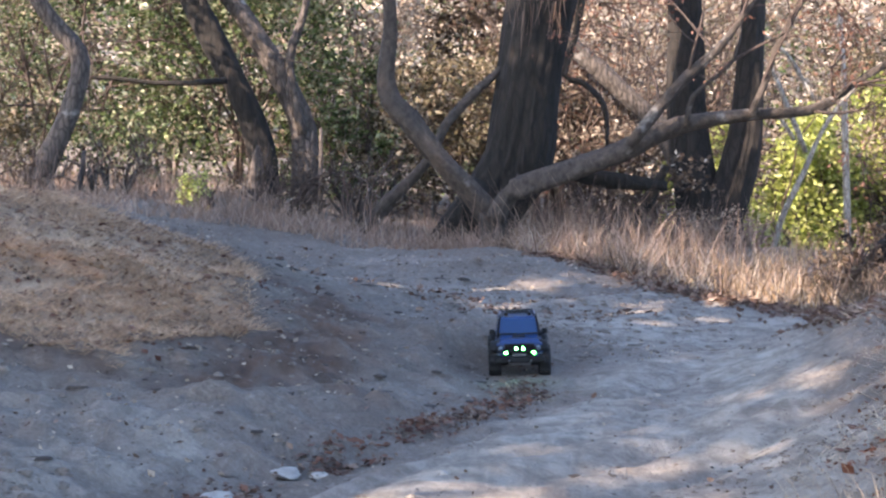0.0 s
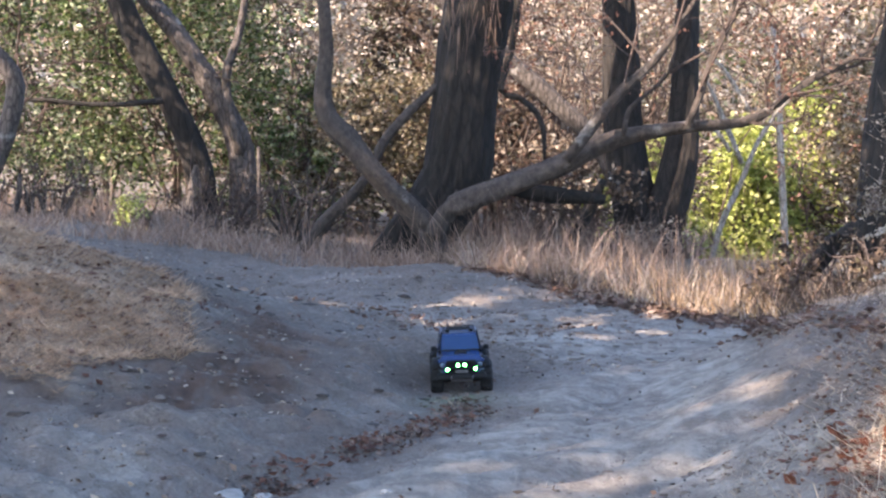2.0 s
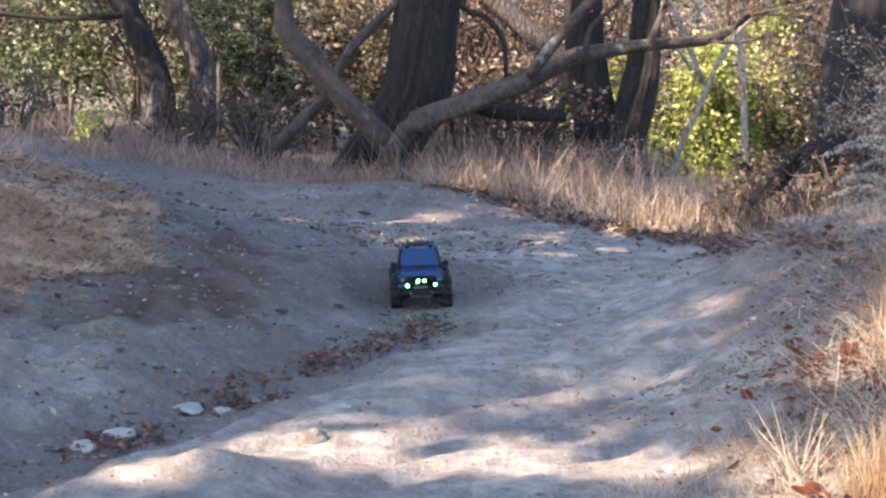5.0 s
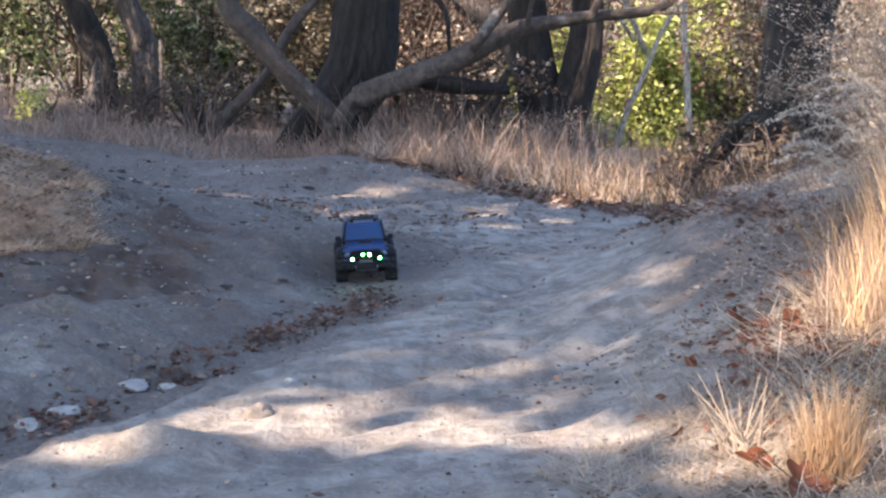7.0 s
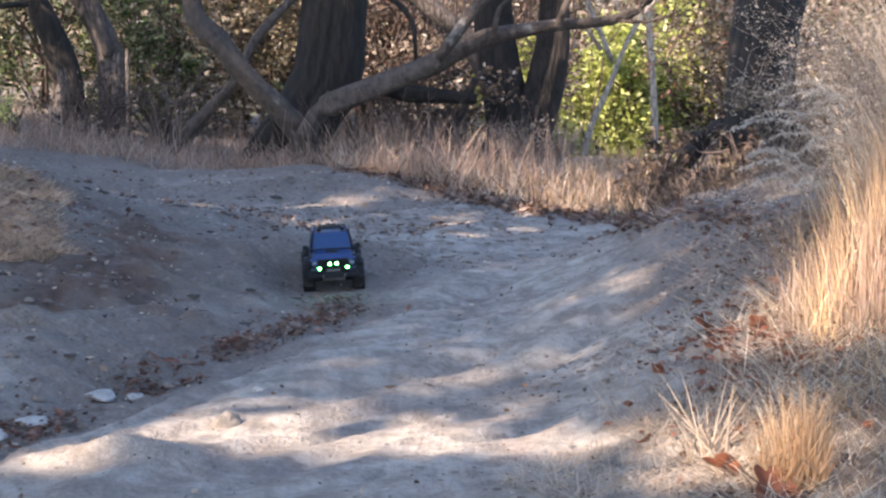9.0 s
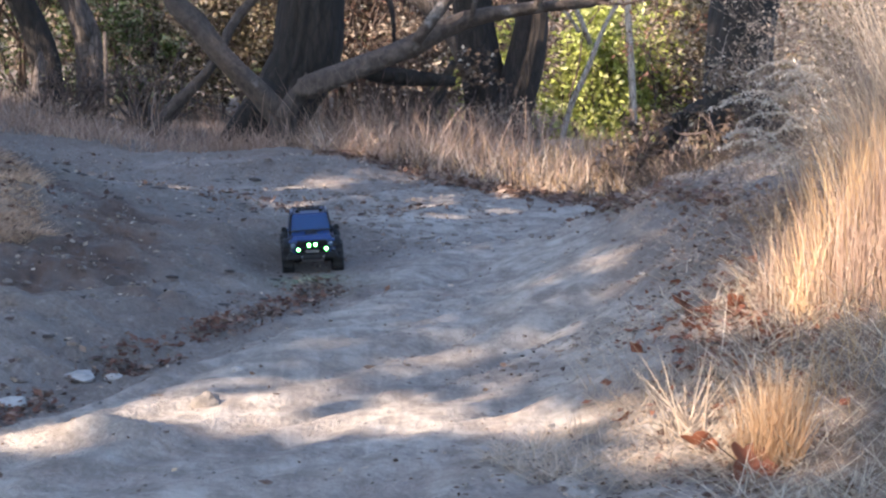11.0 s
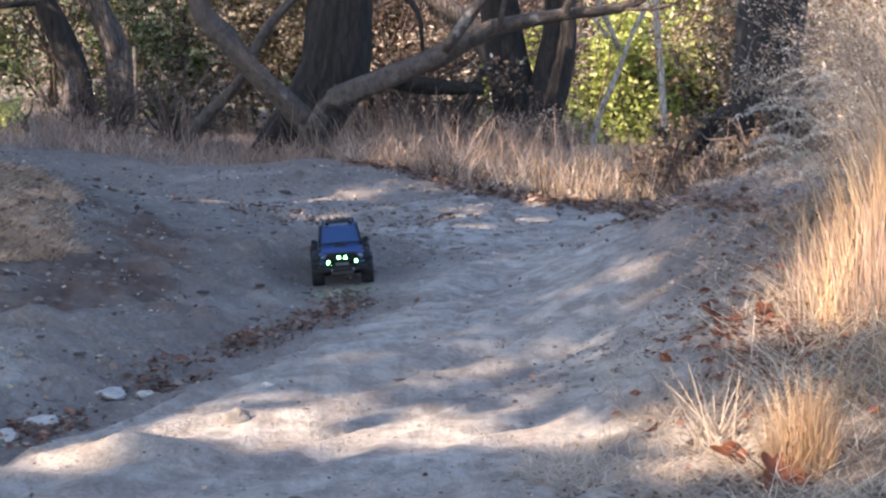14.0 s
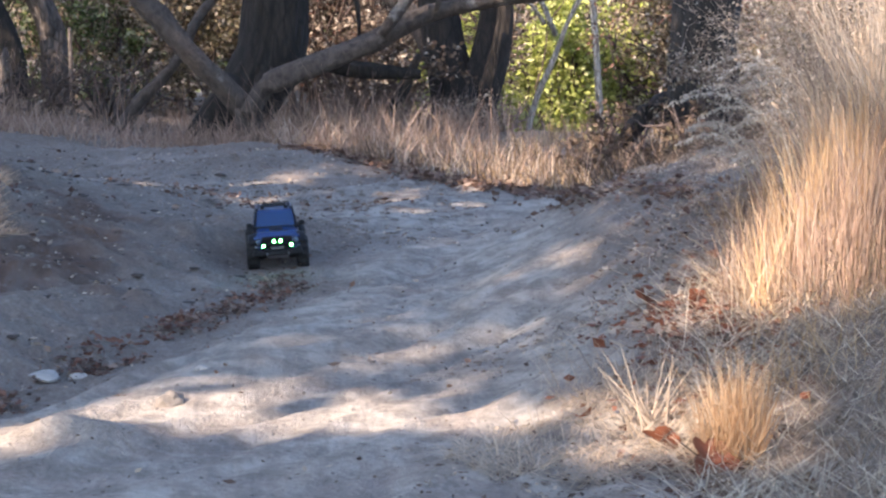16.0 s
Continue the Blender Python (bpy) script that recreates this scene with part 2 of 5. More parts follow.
def thing(name, label, category, at=(0, 0, 0), group="", kind=""):
    ob = new(name)
    ob.empty_display_size = 0.1
    ob.location = at
    return tagged(ob, label, category, group, kind)


def from_bm(name, bm, mat, smooth=False):
    me = bpy.data.meshes.new(name)
    bm.to_mesh(me)
    bm.free()
    me.materials.append(mat)
    if smooth:
        me.polygons.foreach_set("use_smooth", np.ones(len(me.polygons), bool))
    return me


def lattice(seed):
    return np.random.RandomState(seed).rand(256, 256)


def vnoise(x, y, seed, scale):
    """Smooth value noise from -1 to 1 on arrays; scale: its size in metres."""
    g = lattice(seed)
    x, y = np.asarray(x) / scale + 71.3, np.asarray(y) / scale + 38.7
    i, j = np.floor(x).astype(int), np.floor(y).astype(int)
    u, v = x - i, y - j
    u, v = u * u * (3 - 2 * u), v * v * (3 - 2 * v)
    a, b, c, d = g[i % 256, j % 256], g[(i + 1) % 256, j % 256], g[i % 256, (j + 1) % 256], g[(i + 1) % 256, (j + 1) % 256]
    return 2 * ((a * (1 - u) + b * u) * (1 - v) + (c * (1 - u) + d * u) * v) - 1


def step(v):
    v = np.clip(v, 0, 1)
    return v * v * (3 - 2 * v)


BANK_Y = [3.0, 4.0, 4.8, 5.5, 6.2, 8.0, 9.3, 10.0, 11.0, 13.0, 16.0]
BANK_X = [0.8, 0.5, 0.3, 0.2, 0.15, 0.18, 0.28, 0.75, 1.4, 1.8, 2.5]


def gully_gap(x, y):
    """Sideways distance from the washed-out gully."""
    return x - np.interp(y, [3.0, 5.6, 6.9, 8.0, 9.5, 11.0], [-2.2, -1.2, -0.74, -0.36, -0.25, -0.5])


def silt_share(x, y):
    """Pale washed-in silt on the smooth side of the gully."""
    return step((gully_gap(x, y) - 0.12 + 0.9 * step((y - 9.8) / 1.5) + 0.08 * vnoise(x, y, 14, 0.25)) / 0.3) * step((13.5 - y) / 3) * step((0.75 - x + np.interp(y, BANK_Y, BANK_X) + 0.1 * vnoise(x, y, 16, 0.2)) / 0.35)


def height(x, y, rough=True):
    x, y = np.asarray(x, float), np.asarray(y, float)
    z = 0.62 * np.exp(-(np.clip(x + 2.9, 0, None) / 1.45) ** 2 - ((y - 9.1) / np.where(y < 9.1, 2.5, 2.0)) ** 2) * np.exp(-(np.clip(-6 - x, 0, None) / 4) ** 2)
    z = z - 0.085 * np.exp(-(gully_gap(x, y) / 0.26) ** 2) * step((10 - y) / 3)
    z = z + 0.30 * step((-1.4 - x) / 2.2) * step((y - 10) / 3.5) * step((40 - y) / 20)
    z = z + 0.10 * np.exp(-((x + 0.8) / 1.0) ** 2 - ((y - 13.7) / 1.4) ** 2)
    u = x - np.interp(y, BANK_Y, BANK_X)
    bank = 0.24 * step(u / 0.9) + (0.31 - 0.09 * step((y - 7) / 2)) * np.clip(u - 0.6, 0, 1.4)
    z = z + bank * step((y - 4.3) / 1.5) * step((17 - y) / 3)
    z = z - 0.5 * step((y - 16.6) / 3) * step((x + 0.5) / 1.5) * step((34 - y) / 8)
    z = z + 0.055 * np.exp(-((x + 0.76) / 0.15) ** 2 - ((y - 5.13) / np.where(y < 5.13, 0.06, 0.12)) ** 2)
    lip = gully_gap(x, y) - 0.34 - 0.06 * vnoise(x, y, 12, 0.35)
    z = z + (0.014 * np.exp(-(lip / 0.05) ** 2) + 0.02 * step((lip + 0.08) / 0.16)) * step((y - 4.6) / 0.6) * step((8.5 - y) / 1.5) * step((1.2 - lip) / 0.9)
    z = z + 0.22 * np.clip(y - 34, 0, 60) * step((y - 34) / 12)
    if rough:
        near = step((24 - y) / 10) * step((9 - np.abs(x)) / 5)
        a, b = x * 0.82 - y * 0.57, x * 0.57 + y * 0.82
        n = 0.030 * vnoise(a, b * 0.3, 3, 0.30) + 0.016 * vnoise(a, b * 0.3, 4, 0.11) + 0.011 * vnoise(x, y, 5, 0.06) + 0.009 * vnoise(x, y, 6, 0.03) + 0.013 * vnoise(a, b * 0.15, 13, 0.05) * step((9.5 - y) / 2)
        n = n - (0.007 * vnoise(x, y, 5, 0.06) + 0.007 * vnoise(x, y, 6, 0.03)) * silt_share(x, y)
        left = step((-gully_gap(x, y) + 0.1) / 0.5) * step((13 - y) / 2)
        n = n + left * (0.022 * vnoise(x * 0.7, y, 9, 0.09) + 0.04 * np.clip(vnoise(x * 0.55, y * 0.8, 10, 0.2), 0.15, 1) + 0.035 * np.clip(vnoise(x * 0.5, y * 0.6, 15, 0.42), 0.0, 1))
        z = z + near * n + (1 - near) * 0.25 * vnoise(x, y, 8, 3.0)
        # a worn flat in the gully
        flat = step(1.8 - 1.2 * np.sqrt(((x + 0.40) / 0.27) ** 2 + ((y - 8.72) / 0.42) ** 2))
        z = z * (1 - flat) + flat * (-0.022 + 0.05 * (x + 0.37) + 0.006 * vnoise(x, y, 5, 0.06))
    return z


def ground_z(x, y):
    return float(height(x, y))


def tube_arrays(points, seg=10, rough=0.06, every=0.12, seed=0, close=True):
    """A smooth tapering limb through points (x, y, z, radius)."""
    p = np.array(points, float)
    q = np.vstack([2 * p[0] - p[1], p, 2 * p[-1] - p[-2]])
    rows = []
    for k in range(1, len(q) - 2):
        n = max(2, int(np.linalg.norm(q[k + 1, :3] - q[k, :3]) / every))
        for s in np.arange(n) / n:
            rows.append(0.5 * (2 * q[k] + (q[k + 1] - q[k - 1]) * s + (2 * q[k - 1] - 5 * q[k] + 4 * q[k + 1] - q[k + 2]) * s ** 2 + (3 * q[k] - q[k - 1] - 3 * q[k + 1] + q[k + 2]) * s ** 3))
    rows.append(p[-1])
    r = np.array(rows)
    d = np.gradient(r[:, :3], axis=0)
    d /= np.linalg.norm(d, axis=1, keepdims=True) + 1e-9
    side = np.cross(d, np.where(np.abs(d[:, :1]) < 0.8, [[1.0, 0, 0]], [[0, 1.0, 0]]))
    side /= np.linalg.norm(side, axis=1, keepdims=True)
    up = np.cross(d, side)
    a = np.arange(seg) * 2 * np.pi / seg
    rs = np.random.RandomState(seed + 11)
    ph = rs.rand(6) * 6.28
    along = np.cumsum(np.r_[0, np.linalg.norm(np.diff(r[:, :3], axis=0), axis=1)])[:, None]
    w = 1 + rough * (np.sin(3 * a + ph[0] + 2 * along) + np.sin(5 * a + ph[1] - 3 * along) * 0.7 + np.sin(2 * a + ph[2] + 5 * along) * 0.8) + rough * 0.9 * (rs.rand(len(r), seg) - 0.5)
    if seg >= 40:
        # furrowed bark: plates between wandering grooves
        w = w + 0.035 * np.abs(np.sin(7.5 * a + ph[3] + 1.6 * np.sin(1.9 * along) + 0.8 * np.sin(5.3 * along + 2 * a))) ** 0.6 + 0.025 * np.sin(17 * a + ph[4] + 2.3 * np.sin(3.1 * along + ph[5])) - 0.03
    rad = np.clip(r[:, 3:4], 0.0006, None) * w
    v = r[:, None, :3] + rad[..., None] * (np.cos(a)[None, :, None] * side[:, None] + np.sin(a)[None, :, None] * up[:, None])
    n, faces = len(r), []
    for i in range(n - 1):
        for j in range(seg):
            k = (j + 1) % seg
            faces.append((i * seg + j, i * seg + k, (i + 1) * seg + k, (i + 1) * seg + j))
    if close:
        faces += [tuple(range(seg))[::-1], tuple((n - 1) * seg + j for j in range(seg))]
    return v.reshape(-1, 3), faces


def limb(name, points, mat, parent, seg=10, rough=0.06, label="", seed=0, every=0.12):
    v, f = tube_arrays(points, seg, rough, every, seed)
    return part(name, mesh(name, v, f, mat, True), parent, label)


def join(pieces):
    v, f, n = [], [], 0
    for a, b in pieces:
        v.append(np.asarray(a))
        f += [tuple(i + n for i in q) for q in b]
        n += len(a)
    return np.vstack(v), f


def leaf_arrays(at, size, rs, aspect=0.55, droop=0.3, upright=0.0):
    """One folded four-cornered leaf at each place."""
    n = len(at)
    d = rs.randn(n, 3)
    d[:, 2] = d[:, 2] * 0.6 - droop
    d /= np.linalg.norm(d, axis=1, keepdims=True)
    s = np.cross(d, rs.randn(n, 3) + [0, 0, upright * 4])
    s /= np.linalg.norm(s, axis=1, keepdims=True) + 1e-9
    up = np.cross(s, d)
    L = (size * (0.6 + 0.8 * rs.rand(n)))[:, None]
    w = L * aspect * (0.8 + 0.4 * rs.rand(n)[:, None])
    mid = at + d * L * 0.45
    v = np.stack([at, mid + s * w * 0.5 + up * w * 0.16, at + d * L, mid - s * w * 0.5 + up * w * 0.16], 1).reshape(-1, 3)
    i = np.arange(n)[:, None] * 4
    return v, np.vstack([i + [0, 1, 2], i + [0, 2, 3]])


def leaf_mesh(name, at, size, mat, seed, **kw):
    rs = np.random.RandomState(seed)
    n = len(at)
    size = np.full(n, size) if np.isscalar(size) else size
    v, f = leaf_arrays(np.asarray(at), size, rs, **kw)
    # leaf halves share their corners, so each leaf is one island
    return mesh(name, v, f, mat)


def blade_mesh(name, x, y, z, tall, wide, lean, mat, seed, curl=0.5, azim=None):
    """Grass blades: bent ribbons of three joints, tapering to a tip."""
    rs = np.random.RandomState(seed)
    n = len(x)
    az = rs.rand(n) * 2 * np.pi if azim is None else azim + 0.7 * rs.randn(n)
    out = np.stack([np.cos(az), np.sin(az), np.zeros(n)], 1)
    turn = rs.rand(n) * np.pi
    s = np.stack([np.cos(turn), np.sin(turn), np.zeros(n)], 1)
    base = np.stack([x, y, z], 1)
    rows = []
    for k, q in enumerate((0.0, 0.38, 0.72, 1.0)):
        bend = lean * (q + curl * q * q)
        h = tall * q * np.sqrt(np.clip(1 - (lean / 1.5) ** 2, 0.02, 1)) - tall * np.clip(bend - 0.9, 0, 0.6) * 0.25 * q * (lean < 1.0)
        c = base + out * (tall * bend)[:, None] + np.stack([0 * h, 0 * h, h], 1)
        w = (wide * (1.0, 0.85, 0.55, 0.08)[k])[:, None]
        rows += [c - s * w / 2, c + s * w / 2]
    v = np.stack(rows, 1).reshape(-1, 3)
    i = np.arange(n)[:, None] * 8
    f = np.vstack([i + [0, 1, 3, 2], i + [2, 3, 5, 4], i + [4, 5, 7, 6]])
    return mesh(name, v, f, mat)


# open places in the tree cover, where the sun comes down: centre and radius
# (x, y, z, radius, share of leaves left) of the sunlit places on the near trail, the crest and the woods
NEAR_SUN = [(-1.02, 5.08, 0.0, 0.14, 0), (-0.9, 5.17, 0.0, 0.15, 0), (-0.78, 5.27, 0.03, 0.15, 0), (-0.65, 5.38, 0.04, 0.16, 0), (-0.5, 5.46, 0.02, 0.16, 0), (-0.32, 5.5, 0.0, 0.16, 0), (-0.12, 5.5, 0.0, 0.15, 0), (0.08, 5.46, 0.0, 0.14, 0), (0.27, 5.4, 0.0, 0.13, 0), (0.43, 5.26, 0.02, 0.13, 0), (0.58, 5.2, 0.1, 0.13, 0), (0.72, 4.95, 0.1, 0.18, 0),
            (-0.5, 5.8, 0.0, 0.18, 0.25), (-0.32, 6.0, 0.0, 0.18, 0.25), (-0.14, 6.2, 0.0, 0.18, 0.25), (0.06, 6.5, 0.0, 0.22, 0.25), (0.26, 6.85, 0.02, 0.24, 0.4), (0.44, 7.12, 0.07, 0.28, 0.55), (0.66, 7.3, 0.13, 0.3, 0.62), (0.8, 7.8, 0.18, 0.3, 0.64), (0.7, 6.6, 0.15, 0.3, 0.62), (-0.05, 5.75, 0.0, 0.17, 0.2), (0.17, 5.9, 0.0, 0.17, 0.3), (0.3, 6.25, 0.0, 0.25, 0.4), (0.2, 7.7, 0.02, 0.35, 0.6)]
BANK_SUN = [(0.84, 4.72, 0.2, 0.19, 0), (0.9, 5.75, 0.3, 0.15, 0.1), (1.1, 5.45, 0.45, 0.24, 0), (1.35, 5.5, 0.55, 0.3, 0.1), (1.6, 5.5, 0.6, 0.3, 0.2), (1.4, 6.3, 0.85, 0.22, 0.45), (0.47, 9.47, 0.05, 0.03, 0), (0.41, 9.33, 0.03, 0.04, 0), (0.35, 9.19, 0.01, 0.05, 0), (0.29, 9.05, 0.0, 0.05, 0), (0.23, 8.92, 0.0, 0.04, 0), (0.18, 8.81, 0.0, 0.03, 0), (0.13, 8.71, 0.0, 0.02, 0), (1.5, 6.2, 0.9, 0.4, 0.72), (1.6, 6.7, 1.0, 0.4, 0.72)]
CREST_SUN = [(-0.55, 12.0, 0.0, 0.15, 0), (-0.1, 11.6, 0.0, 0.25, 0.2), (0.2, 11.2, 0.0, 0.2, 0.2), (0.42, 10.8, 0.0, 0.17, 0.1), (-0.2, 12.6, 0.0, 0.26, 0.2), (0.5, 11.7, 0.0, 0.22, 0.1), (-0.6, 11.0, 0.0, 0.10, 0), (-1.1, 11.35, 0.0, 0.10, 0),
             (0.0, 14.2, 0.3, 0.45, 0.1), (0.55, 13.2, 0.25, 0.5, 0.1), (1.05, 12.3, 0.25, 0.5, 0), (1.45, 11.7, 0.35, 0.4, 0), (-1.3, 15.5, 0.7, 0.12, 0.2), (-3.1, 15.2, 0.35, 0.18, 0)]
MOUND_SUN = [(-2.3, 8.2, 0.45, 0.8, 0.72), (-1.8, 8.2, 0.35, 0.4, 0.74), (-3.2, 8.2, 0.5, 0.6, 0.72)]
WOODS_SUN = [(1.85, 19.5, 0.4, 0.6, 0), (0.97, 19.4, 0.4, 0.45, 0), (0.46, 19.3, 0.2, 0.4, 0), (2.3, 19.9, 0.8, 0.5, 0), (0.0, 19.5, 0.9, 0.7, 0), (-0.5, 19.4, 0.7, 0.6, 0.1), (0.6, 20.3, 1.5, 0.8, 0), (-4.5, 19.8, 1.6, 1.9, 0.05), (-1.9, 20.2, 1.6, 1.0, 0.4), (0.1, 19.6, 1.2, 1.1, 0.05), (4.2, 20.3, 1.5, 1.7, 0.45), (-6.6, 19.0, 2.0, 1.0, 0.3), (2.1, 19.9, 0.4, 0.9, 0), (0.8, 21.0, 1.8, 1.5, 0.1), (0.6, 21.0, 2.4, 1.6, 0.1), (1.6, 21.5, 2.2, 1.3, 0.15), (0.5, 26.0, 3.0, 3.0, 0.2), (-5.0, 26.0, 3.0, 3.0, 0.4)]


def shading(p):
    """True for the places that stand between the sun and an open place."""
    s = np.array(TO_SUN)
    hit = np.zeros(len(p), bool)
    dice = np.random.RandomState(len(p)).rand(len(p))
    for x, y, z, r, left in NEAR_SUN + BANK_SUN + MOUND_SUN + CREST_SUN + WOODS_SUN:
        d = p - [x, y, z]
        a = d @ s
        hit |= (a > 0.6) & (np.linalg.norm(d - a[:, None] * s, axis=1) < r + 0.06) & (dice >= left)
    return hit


# ---------------------------------------------------------------- ground
def spread(inner0, inner1, stepsize, outer0, outer1, count):
    k = np.linspace(0, 1, count + 1)[1:] ** 2.6
    return np.r_[(inner0 + (outer0 - inner0) * k)[::-1], np.arange(inner0, inner1, stepsize), inner1 + (outer1 - inner1) * k]


def build_ground():
    xs, ys = spread(-3.6, 2.2, 0.022, -400, 400, 60), spread(4.2, 10.0, 0.022, -300, 4.2, 0)
    ys = np.r_[np.linspace(-300, -8, 20), np.linspace(-7, 4.1, 40), np.arange(4.2, 9.5, 0.022), np.arange(9.5, 17.5, 0.05), 17.5 + (500 - 17.5) * np.linspace(0, 1, 70)[1:] ** 2.6]
    X, Y = np.meshgrid(xs, ys)
    Z = height(X, Y)
    v = np.stack([X, Y, Z], -1).reshape(-1, 3)
    nx, ny = len(xs), len(ys)
    i = (np.arange(ny - 1)[:, None] * nx + np.arange(nx - 1)[None]).reshape(-1, 1)
    f = i + np.array([0, 1, nx + 1, nx])
    me = mesh("ground", v, f, DIRT, True)
    # pale washed-in silt on the smooth side of the gully, browner soil elsewhere
    silt = np.maximum(silt_share(X, Y), 0.55 * step((6.75 - Y - 0.15 * (X + 1.5) + 0.25 * vnoise(X, Y, 19, 0.4)) / 0.5) * step((-0.15 - gully_gap(X, Y)) / 0.2))
    me.attributes.new("silt", "FLOAT", "POINT").data.foreach_set("value", silt.reshape(-1).astype(np.float32))
    # straw dust on the mound
    chaff = 0.9 * step((-1.4 - 0.16 * np.abs(Y - 8.3) ** 1.5 - X + 0.15 * vnoise(X, Y, 31, 0.4)) / 0.3) * step((Y - 7.0 + 0.1 * (X + 1.5)) / 0.4) * step((10.8 - Y) / 0.5)
    me.attributes.new("chaff", "FLOAT", "POINT").data.foreach_set("value", chaff.reshape(-1).astype(np.float32))
    # bare brown soil along the foot of the mound
    foot = X + 1.2 + 0.16 * np.abs(Y - 8.3) ** 1.5 - 0.25 * vnoise(X, Y, 17, 0.35)
    soil = 1.0 * np.exp(-(foot / 0.33) ** 2) * step((Y - 6.7) / 0.5) * step((10.5 - Y) / 1.0)
    soil = np.maximum(soil, 0.7 * step((7.35 - Y - 0.1 * (X + 1.5) + 0.3 * vnoise(X, Y, 18, 0.3)) / 0.25) * step((Y - 6.75) / 0.35) * step((-1.25 - X) / 0.3))
    me.attributes.new("soil", "FLOAT", "POINT").data.foreach_set("value", soil.reshape(-1).astype(np.float32))
    ob = new("ground", me)
    tagged(ob, "dry grey-brown dirt trail with ruts and banks", "ground", kind="structure")


build_ground()


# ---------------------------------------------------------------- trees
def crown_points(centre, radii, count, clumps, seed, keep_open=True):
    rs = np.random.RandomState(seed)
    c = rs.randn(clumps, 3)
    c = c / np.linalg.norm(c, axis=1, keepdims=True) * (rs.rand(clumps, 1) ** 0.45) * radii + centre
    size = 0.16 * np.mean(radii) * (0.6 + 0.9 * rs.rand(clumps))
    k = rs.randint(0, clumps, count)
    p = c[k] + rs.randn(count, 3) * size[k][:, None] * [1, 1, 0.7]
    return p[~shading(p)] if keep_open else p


def twigs(start, heading, length, radius, depth, rs, spread_by=0.6, out=None):
    """Branching twigs as thin tubes; gathers (verts, faces) and the tips."""
    out = out if out is not None else ([], [])
    p, d = np.array(start, float), np.array(heading, float)
    d /= np.linalg.norm(d)
    pts = [(*p, radius)]
    for k in range(3):
        d = d + rs.randn(3) * 0.22
        d /= np.linalg.norm(d)
        p = p + d * length / 3
        pts.append((*p, radius * (1 - 0.22 * (k + 1))))
        out[1].append(p.copy())
    out[0].append(tube_arrays(pts, 4, 0.0, length / 3.1, close=False))
    if depth:
        for k in range(rs.randint(2, 4)):
            a = np.array(pts[rs.randint(1, 4)][:3])
            twigs(a, d + rs.randn(3) * spread_by, length * (0.55 + 0.25 * rs.rand()), radius * 0.55, depth - 1, rs, spread_by, out)
    return out


def tree(name, label, at, limbs, mat, crown=None, twig_mat=None, seed=0):
    """limbs: (part name, points, ring of faces, roughness). crown: centre, radii, leaves, size, material."""
    root = thing(name, label, "tree", at)
    for k, (n, pts, seg, rough) in enumerate(limbs):
        local = [(x - at[0], y - at[1], z - at[2], r) for x, y, z, r in pts]
        limb(n, local, mat, root, seg, rough, seed=seed + k)
    if crown:
        centre, radii, count, size, cmat = crown
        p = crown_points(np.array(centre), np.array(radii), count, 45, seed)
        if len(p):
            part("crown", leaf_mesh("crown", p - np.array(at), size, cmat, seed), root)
    return root


tree("big_tree", "thick dark furrowed old tree leaning behind the trail", (-1.04, 16.13, 0.05), [
    ("trunk", [(-1.04, 16.13, 0.02, 0.272), (-1.01, 16.14, 0.18, 0.242), (-0.87, 16.17, 0.46, 0.250), (-0.76, 16.19, 0.66, 0.264), (-0.71, 16.22, 1.09, 0.255), (-0.67, 16.25, 1.53, 0.255), (-0.60, 16.29, 1.97, 0.264), (-0.46, 16.34, 2.67, 0.228), (-0.37, 16.40, 3.42, 0.202), (-0.17, 16.48, 4.42, 0.158)], 84, 0.03),
    ("root_flare", [(-1.0, 16.05, 0.45, 0.12), (-1.18, 15.95, 0.2, 0.13), (-1.36, 15.85, 0.02, 0.09)], 10, 0.08),
    ("hanging_branch", [(-0.28, 16.12, 2.13, 0.035), (-0.31, 16.10, 1.87, 0.030), (-0.35, 16.08, 1.61, 0.030), (-0.42, 16.05, 1.33, 0.030), (-0.28, 16.06, 1.27, 0.026), (-0.15, 16.06, 1.16, 0.026), (-0.09, 16.05, 1.01, 0.022), (-0.08, 16.03, 0.76, 0.013)], 7, 0.05),
    ("low_dead_limb", [(0.40, 16.40, 0.48, 0.036), (0.13, 16.39, 0.50, 0.054), (-0.14, 16.38, 0.52, 0.068), (-0.41, 16.38, 0.58, 0.059), (-0.68, 16.37, 0.62, 0.054)], 9, 0.12),
    ("low_dead_limb", [(0.09, 16.59, 0.04, 0.041), (0.22, 16.62, 0.27, 0.046), (0.33, 16.65, 0.49, 0.041), (0.40, 16.66, 0.63, 0.027)], 8, 0.12),
    ("limb", [(-0.45, 16.35, 2.8, 0.15), (-1.2, 16.2, 3.6, 0.1), (-2.2, 16.0, 4.5, 0.05)], 9, 0.06),
    ("limb", [(-0.2, 16.45, 4.3, 0.15), (0.5, 16.7, 5.2, 0.1), (1.3, 16.9, 6.2, 0.04)], 9, 0.06),
], BARK_DARK, ((-0.2, 16.5, 6.0), (3.2, 3.0, 1.9), 14000, 0.11, OLIVE), seed=1)

